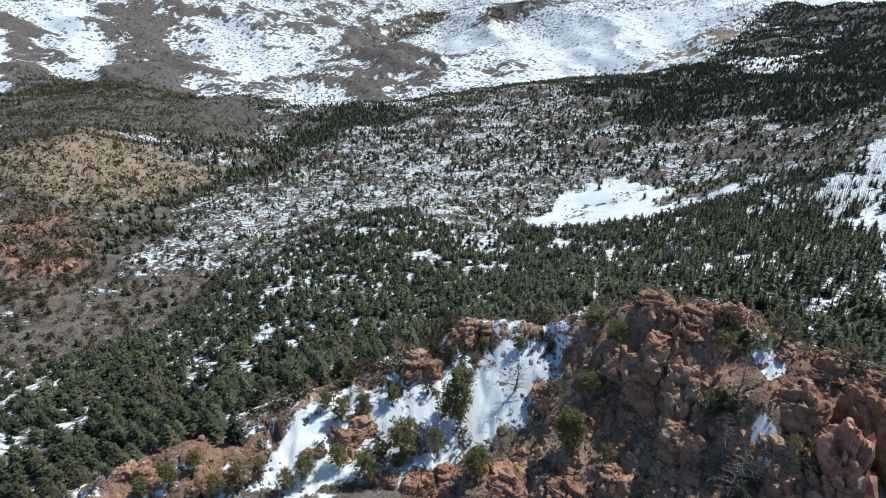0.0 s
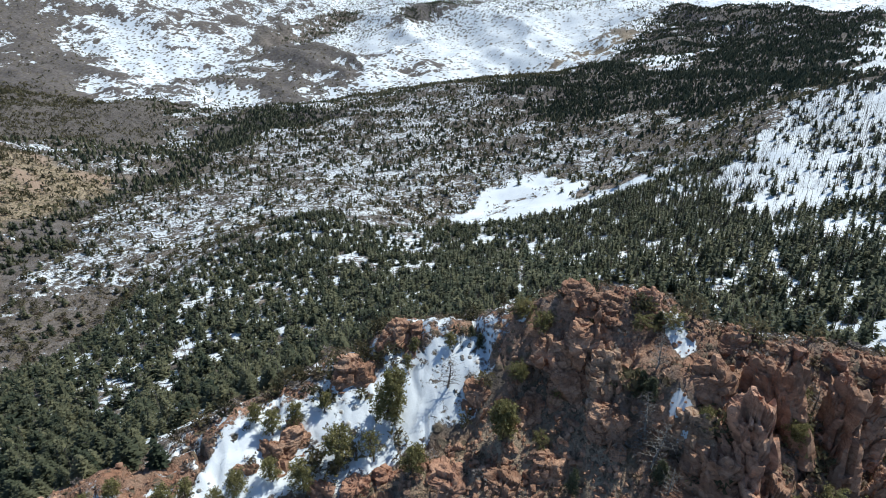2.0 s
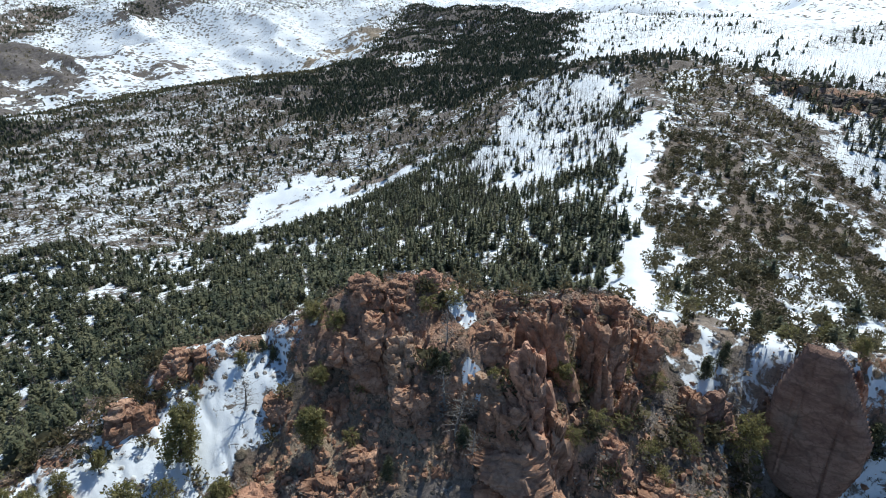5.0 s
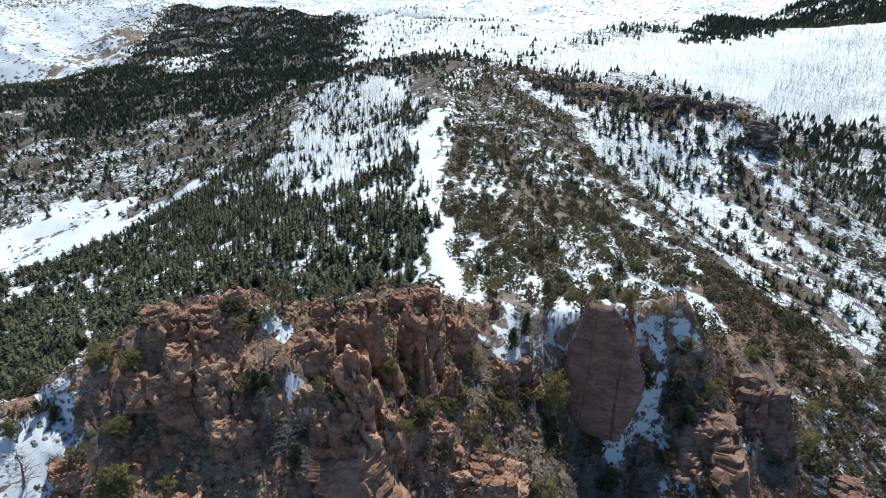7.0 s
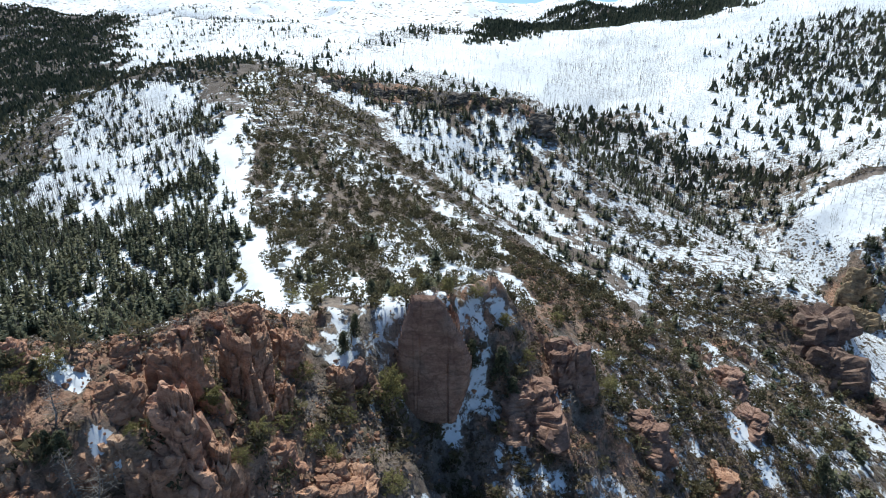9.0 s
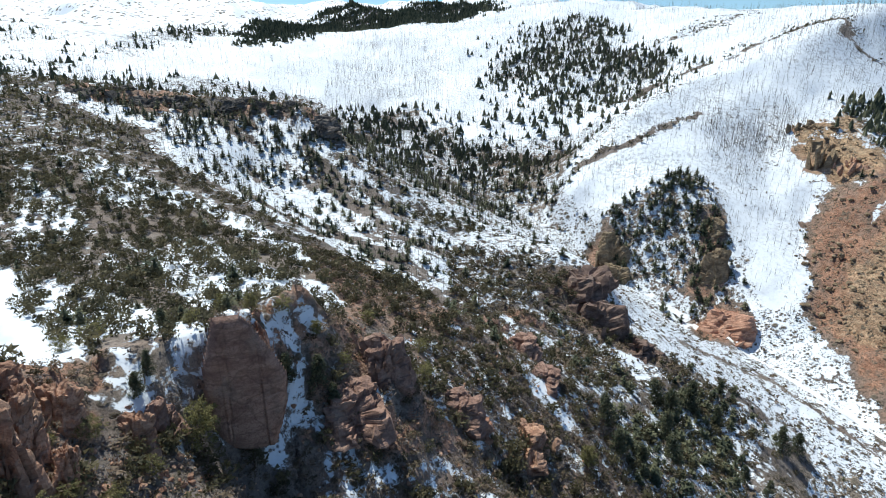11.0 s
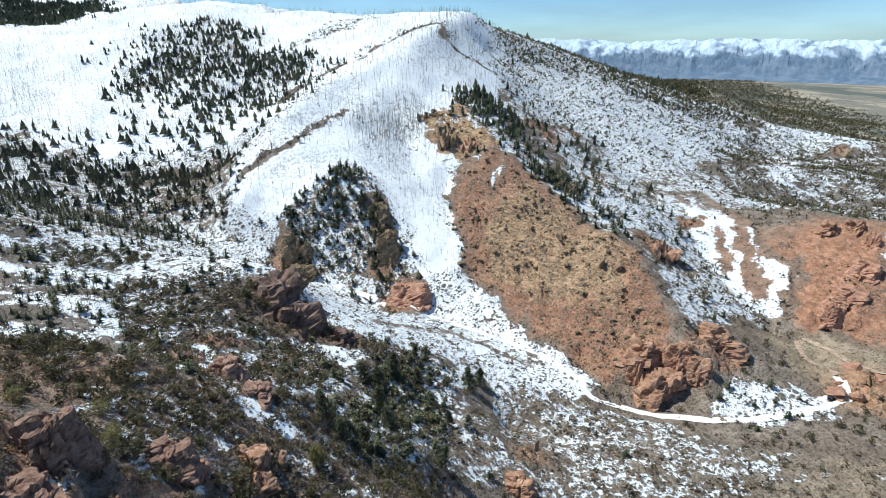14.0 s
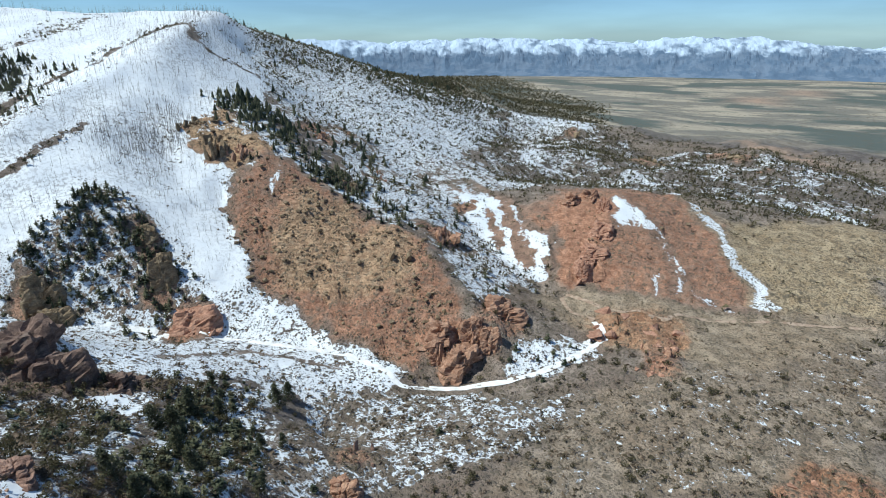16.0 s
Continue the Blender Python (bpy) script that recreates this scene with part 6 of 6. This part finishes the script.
firs = tall_woods(stand_on_land(sow("conifer"), 2.6, 6.6, 1.45))
reach = np.hypot(firs[:, 0], firs[:, 1])


def stand_of(name, label, group, crowns, rows, material):
    """Trees near enough to tell apart: each a thing with its trunk and its crown."""
    first = []
    for k, (v, f) in enumerate(crowns):
        root = new(name)
        part("trunk", mesh_from("trunk", *stem(0.05, 0.5), MAT_BARK, True), root)
        part("crown", mesh_from("crown", v, f, material, False, {"tint": np.full(len(v), (k + 0.5) / len(crowns))}), root)
        tagged(root, label, "tree", group=group)
        first.append(root)
    for k, (x, y, z, w, h) in enumerate(rows):
        m = pose(x, y, z, 0, 0, float(rng.uniform(0, 360))) @ Matrix.Diagonal((w, w, h, 1))
        if k < len(first):
            first[k].matrix_world = m
        else:
            copy_thing(first[int(rng.integers(0, len(first)))], Matrix.Identity(4)).matrix_basis = m


def stem(r, h):
    a = np.arange(6) * math.pi / 3
    v = np.concatenate([np.stack([r * np.cos(a), r * np.sin(a), 0 * a - 0.02], -1), np.stack([r * 0.4 * np.cos(a), r * 0.4 * np.sin(a), 0 * a + h], -1)])
    return v, np.array([(k, (k + 1) % 6, 6 + (k + 1) % 6, 6 + k) for k in range(6)])


def part(name, mesh, parent, label=""):
    ob = new(name, mesh)
    ob.parent = parent
    return tagged(ob, label)


nearest = np.argsort(reach)
single, rest = nearest[:280], np.sort(nearest[280:])
stand_of("fir_tree", "dark green fir standing in snow behind the rim", "firs of the near forest", [tuft_fir(170, w * 1.1, 0.11) for w in (0.17, 0.19, 0.2, 0.22, 0.23, 0.25, 0.27, 0.18)], firs[single], MAT_FIR)
firs, reach = firs[rest], reach[rest]
spread("near_forest", "dense stand of dark green firs on snow", "forest", NEAR_PATTERNS, firs[reach < 170], MAT_FIR)
spread("middle_forest", "dark green firs scattered over the snowy hillsides", "forest", MID_PATTERNS, firs[(reach >= 170) & (reach < 600)], MAT_FIR)
spread("far_forest", "distant dark conifer woods on snowy benches", "forest", FAR_PATTERNS, firs[reach >= 600] * (1, 1, 1, 1.2, 1.0), MAT_FIR)
scrub = stand_on_land(sow("shrub"), 0.8, 2.5, 1.4, 0.1)
reach = np.hypot(scrub[:, 0], scrub[:, 1])
leafless = rng.random(len(scrub)) < 0.4
spread("near_scrub", "brown and grey-green scrub oak bushes on the slope", "scrub", [clump(34, 0.8, 0.22) for _ in range(6)], scrub[(reach < 200) & ~leafless], MAT_SHRUB)
spread("leafless_scrub", "grey leafless scrub oak twigs on the slope", "scrub", [clump(40, 0.9, 0.17) for _ in range(6)], scrub[(reach < 200) & leafless], MAT_TWIGS)
spread("far_scrub", "brown scrub dotting the farther slopes", "scrub", [clump(5, size=0.6) for _ in range(6)], scrub[reach >= 200] * (1, 1, 1, 1.2, 1.2), MAT_SHRUB)
junipers = stand_on_land(sow("juniper"), 2.8, 5.6, 0.98, 0.15)
reach = np.hypot(junipers[:, 0], junipers[:, 1])
nearest = np.argsort(reach)
single, rest = nearest[:280], np.sort(nearest[280:])
stand_of("juniper_tree", "rounded grey-green juniper on the snowy slope", "junipers on the near slopes", [clump(110, 1.0, 0.16) for _ in range(8)], junipers[single], MAT_JUNIPER)
junipers, reach = junipers[rest], reach[rest]
spread("near_junipers", "rounded dark green junipers and pinyons on the snowy slope", "scrub", [clump(84, 1.0, 0.16) for _ in range(6)], junipers[reach < 420], MAT_JUNIPER)
spread("far_junipers", "dark juniper bushes dotting the far slopes", "scrub", [clump(4, 0.9, 0.7) for _ in range(6)], junipers[reach >= 420] * (1, 1, 1, 1.2, 1.0) * np.where(np.hypot(junipers[reach >= 420][:, 0], junipers[reach >= 420][:, 1]) > 1300, 1.5, 1.0)[:, None] ** np.array((0, 0, 0, 1, 1)), MAT_JUNIPER)
spread("bare_trees", "grey leafless aspens and burnt trunks on snow", "bare trees", [bare_tree(1) for _ in range(8)], tall_woods(stand_on_land(sow("bare"), 4.5, 9, 1.0, 0.2), 0.4), MAT_BARE)


def near_stones():
    """Rubble and small ledges over the rim and the slopes under it."""
    p, size = [], []
    for name, has, outline in ZONES:
        if name in ("rim_rock", "rim_scree", "ramp_low", "near_snow_gullies", "brush_gully", "slab_shelf", "near_brush", "spur_rock"):
            q = np.array(outline, float)
            lo, hi = q.min(0), q.max(0)
            rich = {"rim_rock": 1.3, "rim_scree": 2.0, "ramp_low": 0.5}.get(name, 0.15)
            c = heap_rng.uniform(lo, hi, (int((hi - lo).prod() * rich), 2))
            c = c[inside(c[:, 0], c[:, 1], outline) > 0]
            p.append(c)
            size.append(heap_rng.pareto(1.9, len(c)).clip(0, 3.2) * 0.24 + 0.14)
    p, size = np.concatenate(p), np.concatenate(size)
    # the largest lie as single stones
    order = np.argsort(-size)
    shared = [mesh_from("loose_stone", v - (0, 0, 0.35), f, MAT_ROCKS["brown"], False) for v, f in STONES]
    for k in order[:280]:
        ground = float(height(p[k:k + 1, 0], p[k:k + 1, 1])[0])
        ob = new("loose_stone", shared[int(k) % len(shared)])
        ob.matrix_world = pose(float(p[k, 0]), float(p[k, 1]), ground, 0, 0, float(heap_rng.uniform(0, 360))) @ Matrix.Diagonal((size[k] * 1.25, size[k] * 1.25, size[k] * float(heap_rng.uniform(0.7, 1.4)), 1))
        tagged(ob, "broken red-brown sandstone block lying on the slope", "stone", group="loose stones of the rim")
    p, size = p[order[280:]], size[order[280:]]
    spread("loose_stones", "broken red-brown stones and ledges covering the rim", "stones", [(v - (0, 0, 0.35), f) for v, f in STONES],
           np.stack([p[:, 0], p[:, 1], height(p[:, 0], p[:, 1]), size * 1.25, size * heap_rng.uniform(0.7, 1.6, len(p))], -1), MAT_ROCKS["brown"])


near_stones()
scree = sow("stone")
size = heap_rng.pareto(2.0, len(scree)).clip(0, 4) * 0.6 + 0.5
spread("slope_stones", "weathered stones and small ledges standing out of the red slope", "stones", [(v - (0, 0, 0.35), f) for v, f in STONES],
       np.stack([scree[:, 0], scree[:, 1], height(scree[:, 0], scree[:, 1]), size * 1.4, size], -1), MAT_ROCKS["yellow"])


# ---- single trees near the rim ----
TREES_RAMP = ((1.5, 78.2, 12.7, "fir_wide"), (-1.0, 72.1, 7.9, "sparse"), (-6.8, 72.7, 8.9, "pine"), (-12.0, 69.7, 7.3, "pine"), (4.4, 67.4, 7.0, "pine"), (-22.0, 69.9, 6.1, "pine"), (18.5, 67.6, 8.1, "pine"), (-9.0, 82.5, 4.7, "pine"), (-13.7, 81.3, 5.6, "pine"), (-17.5, 80.1, 6.0, "pine"), (-20.7, 82.5, 5.3, "pine"), (5.8, 85.7, 4.0, "pine"), (-2.0, 112.3, 5.6, "fir"), (7.0, 88.9, 3.8, "pine"))
TREES_RAMP_LOW = ((-24.1, 67.7, 5.6, "pine"), (-32.0, 67.9, 6.1, "pine"), (-16.7, 71.5, 5.3, "pine"), (-42.4, 67.8, 5.1, "pine"), (-39.6, 70.6, 4.6, "pine"), (-35.2, 67.1, 5.0, "pine"), (-29.2, 70.2, 4.3, "pine"), (-45.9, 66.0, 4.4, "pine"), (14.1, 86.6, 4.1, "pine"), (18.7, 84.9, 3.8, "fir"), (17.7, 87.4, 3.4, "fir"), (25.7, 83.3, 4.6, "bush"), (28.6, 78.7, 4.0, "bush"), (22.9, 75.0, 4.5, "bush"), (12.0, 79.8, 8.7, "dead"))
TREES_RIM = ((37.8, 61.1, 5.2, "fir"), (39.8, 63.7, 7.4, "dead"), (36.6, 56.0, 10.1, "dead"), (37.2, 53.8, 4.1, "fir"), (32.6, 65.9, 4.4, "fir"), (53.4, 52.1, 5.6, "pine"), (45.1, 70.3, 4.9, "bush"), (41.2, 71.4, 4.5, "bush"), (26.0, 83.0, 4.8, "bush"), (27.7, 78.8, 4.2, "bush"), (26.0, 57.4, 5.1, "fir"), (19.3, 67.6, 8.0, "pine"), (24.2, 64.9, 4.1, "bush"), (43.6, 56.1, 3.6, "bush"), (59.4, 56.1, 5.4, "dead"), (58.5, 57.7, 4.0, "bush"), (66.1, 50.6, 2.7, "bush"), (36.7, 51.5, 8.3, "dead"))
TREES_GULLY = ((53.6, 51.6, 5.9, "pine"), (37.1, 62.1, 5.1, "fir"), (43.3, 55.9, 4.5, "pine"), (54.3, 45.7, 5.3, "bush"), (49.9, 45.5, 4.5, "bush"), (59.0, 44.9, 4.2, "bush"), (61.0, 41.0, 5.0, "bush"), (61.1, 37.9, 4.8, "bush"), (69.0, 39.3, 5.1, "bush"), (36.5, 54.3, 4.8, "fir"), (36.7, 58.5, 9.3, "dead"), (43.5, 73.4, 3.0, "bush"), (43.5, 71.3, 3.6, "fir"), (72.5, 52.9, 5.0, "bush"), (70.7, 48.2, 5.0, "bush"), (27.9, 69.7, 3.6, "bush"), (23.3, 74.1, 3.9, "pine"), (63.4, 29.0, 5.7, "bush"))
TREES_SLAB = ((80.4, 37.2, 11.0, "sparse_wide"), (97.7, 25.6, 7.9, "fir"), (100.6, 16.8, 8.1, "fir"), (100.9, 20.2, 9.3, "fir"), (108.2, 21.1, 4.6, "pine"), (80.7, 45.9, 6.1, "fir"), (84.9, 45.7, 6.2, "fir"), (108.1, 15.5, 4.6, "bush"), (118.4, -2.2, 7.1, "bush"), (146.8, 13.4, 6.2, "bush"), (97.0, 60.8, 6.9, "bush"), (99.4, 48.5, 5.9, "fir"), (94.8, 65.4, 5.5, "bush"), (113.8, 93.6, 6.5, "pine"), (99.1, 31.2, 5.0, "pine"), (105.8, 27.2, 4.7, "bush"), (106.3, 39.4, 5.4, "pine"), (100.7, 43.1, 4.8, "bush"))
TREES_EAST = ((209.1, -109.7, 17.2, "fir"), (205.5, -114.9, 18.6, "fir"), (215.6, -129.2, 18.5, "fir"), (181.8, -100.6, 17.0, "fir"), (166.7, -98.0, 15.3, "fir"), (151.6, -63.7, 15.1, "fir"), (142.9, -64.7, 13.0, "fir"), (145.3, -75.7, 13.1, "fir"), (210.0, -142.4, 15.1, "fir"), (207.6, -175.4, 17.8, "fir"), (211.6, -185.3, 15.3, "fir"), (177.9, -137.2, 11.0, "fir"), (173.5, -146.0, 9.9, "fir"), (233.3, -155.6, 10.9, "fir"), (128.1, -50.2, 9.7, "pine"), (141.1, -1.5, 6.1, "bush"), (122.9, -2.7, 5.5, "bush"), (149.0, -109.8, 14.1, "fir"))
tree_rng = np.random.default_rng(11)


def tube(v, f, a, b, r0, r1, sides=5):
    a, b = np.array(a, float), np.array(b, float)
    d = (b - a) / max(np.linalg.norm(b - a), 1e-6)
    x = np.cross(d, (0.3, 0.9, 0.2))
    x /= np.linalg.norm(x)
    y = np.cross(d, x)
    o = len(v)
    for c, r in ((a, r0), (b, r1)):
        for k in range(sides):
            t = 2 * math.pi * k / sides
            v.append(c + r * (math.cos(t) * x + math.sin(t) * y))
    for k in range(sides):
        p, q = k, (k + 1) % sides
        f += [(o + p, o + q, o + sides + q), (o + p, o + sides + q, o + sides + p)]


def near_tree(kind):
    """Trunk with limbs, and a crown of needle tufts, for a tree of one metre. Two meshes, the crown None for a dead tree."""
    v, f, tufts = [], [], []
    bend = tree_rng.normal(0, 0.02, (6, 2)).cumsum(0)
    spine = [np.array((bend[k][0] if k else 0, bend[k][1] if k else 0, k / 5.0 * 0.95)) for k in range(6)]
    for k in range(5):
        tube(v, f, spine[k], spine[k + 1], 0.026 * (1 - k / 5.5), 0.026 * (1 - (k + 1) / 5.5), 6)
    shape = {"fir": (0.28, 0.85, 44, 10), "fir_wide": (0.33, 0.45, 60, 11), "pine": (0.37, 0.35, 44, 11), "sparse": (0.36, 0.3, 30, 7), "sparse_wide": (0.42, 0.3, 50, 9),
             "bush": (0.6, 0.25, 50, 10), "dead": (0.3, 0.5, 46, 0)}[kind]
    spread_r, taper, limbs, many = shape
    low = {"fir": 0.08, "fir_wide": 0.10, "pine": 0.22, "sparse": 0.3, "sparse_wide": 0.2, "bush": 0.05, "dead": 0.12}[kind]
    for k in range(limbs):
        t = low + (0.97 - low) * (k + tree_rng.uniform(0, 1)) / limbs
        i = min(int(t * 5), 4)
        root = spine[i] + (spine[i + 1] - spine[i]) * (t * 5 - i)
        a = k * 2.4 + tree_rng.uniform(-0.5, 0.5)
        s = (t - low) / (1 - low)
        if kind in ("fir", "dead"):
            reach = spread_r * (1 - s) ** taper + 0.03
        else:
            reach = spread_r * (math.sin(math.pi * (0.22 + 0.7 * s)) ** taper) * (1 - 0.35 * s)
        reach *= tree_rng.uniform(0.6, 1.12)
        tip = root + np.array((math.cos(a) * reach, math.sin(a) * reach, reach * tree_rng.uniform(-0.1, 0.45 if kind != "fir" else 0.15)))
        tube(v, f, root, tip, 0.009 * (1.2 - t), 0.002, 3)
        if kind == "dead":
            for _ in range(3):
                c = root + (tip - root) * tree_rng.uniform(0.4, 1)
                tube(v, f, c, c + tree_rng.normal(0, 0.06, 3), 0.003, 0.001, 3)
        for c in range(many):
            q = tree_rng.uniform(0.35, 1.05)
            tufts.append((root + (tip - root) * q + tree_rng.normal(0, 0.03, 3), 0.026 + 0.016 * tree_rng.random()))
    wood = mesh_from("trunk", np.array(v), np.array(f), MAT_DEAD if kind == "dead" else MAT_BARK, True)
    if not tufts:
        return wood, None
    cv, cf, tint = [], [], []
    for c, r in tufts:
        shade = tree_rng.random()
        for _ in range(7):
            d = tree_rng.normal(0, 1, 3)
            d /= np.linalg.norm(d)
            e = np.cross(d, tree_rng.normal(0, 1, 3))
            e /= max(np.linalg.norm(e), 1e-6)
            b = c + tree_rng.normal(0, r * 0.6, 3)
            o = len(cv)
            cv += [b - e * r * 0.36, b + e * r * 0.36, b + d * r * 1.3]
            cf.append((o, o + 1, o + 2))
            tint += [shade] * 3
    crown = mesh_from("crown", np.array(cv), np.array(cf), MAT_FIR if kind == "fir" else MAT_PINE, False, {"tint": np.array(tint)})
    return wood, crown


TREE_LABELS = {"fir": "slender dark green fir rooted among the rocks", "fir_wide": "large dense olive-green fir on the snow ramp", "pine": "rounded olive-green pinyon pine on the rim",
               "sparse": "thin grey-green pine with an open crown", "sparse_wide": "broad grey-green pine beside the rock slab", "bush": "low spreading olive-green juniper bush", "dead": "bare grey dead tree with thin branches"}
tree_models = {}


def plant(x, y, high, kind):
    kinds = tree_models.setdefault(kind, [])
    z = float(height(np.array([float(x)]), np.array([float(y)]))[0]) - 0.25
    wide = high * float(tree_rng.uniform(0.9, 1.15)) * (1.3 if kind == "bush" else 1.0)
    m = pose(x, y, z, float(tree_rng.normal(0, 3)), float(tree_rng.normal(0, 3)), float(tree_rng.uniform(0, 360))) @ Matrix.Diagonal((wide, wide, high, 1))
    if len(kinds) < 3:
        wood, crown = near_tree(kind)
        root = new({"bush": "juniper_bush", "dead": "dead_tree", "fir": "fir_tree", "fir_wide": "fir_tree"}.get(kind, "pine_tree"))
        for mesh in (wood, crown):
            if mesh:
                new(mesh.name.split(".")[0], mesh).parent = root
        root.matrix_world = m
        tagged(root, TREE_LABELS[kind], "tree", group="trees on the rim")
        kinds.append(root)
    else:
        src = kinds[int(tree_rng.integers(0, 3))]
        made = copy_thing(src, Matrix.Identity(4))
        made.matrix_basis = m


for table in (TREES_RAMP, TREES_RAMP_LOW, TREES_RIM, TREES_GULLY, TREES_SLAB, TREES_EAST):
    for x, y, high, kind in table:
        plant(x, y, high * (0.62 if kind == "bush" else 0.85), kind)
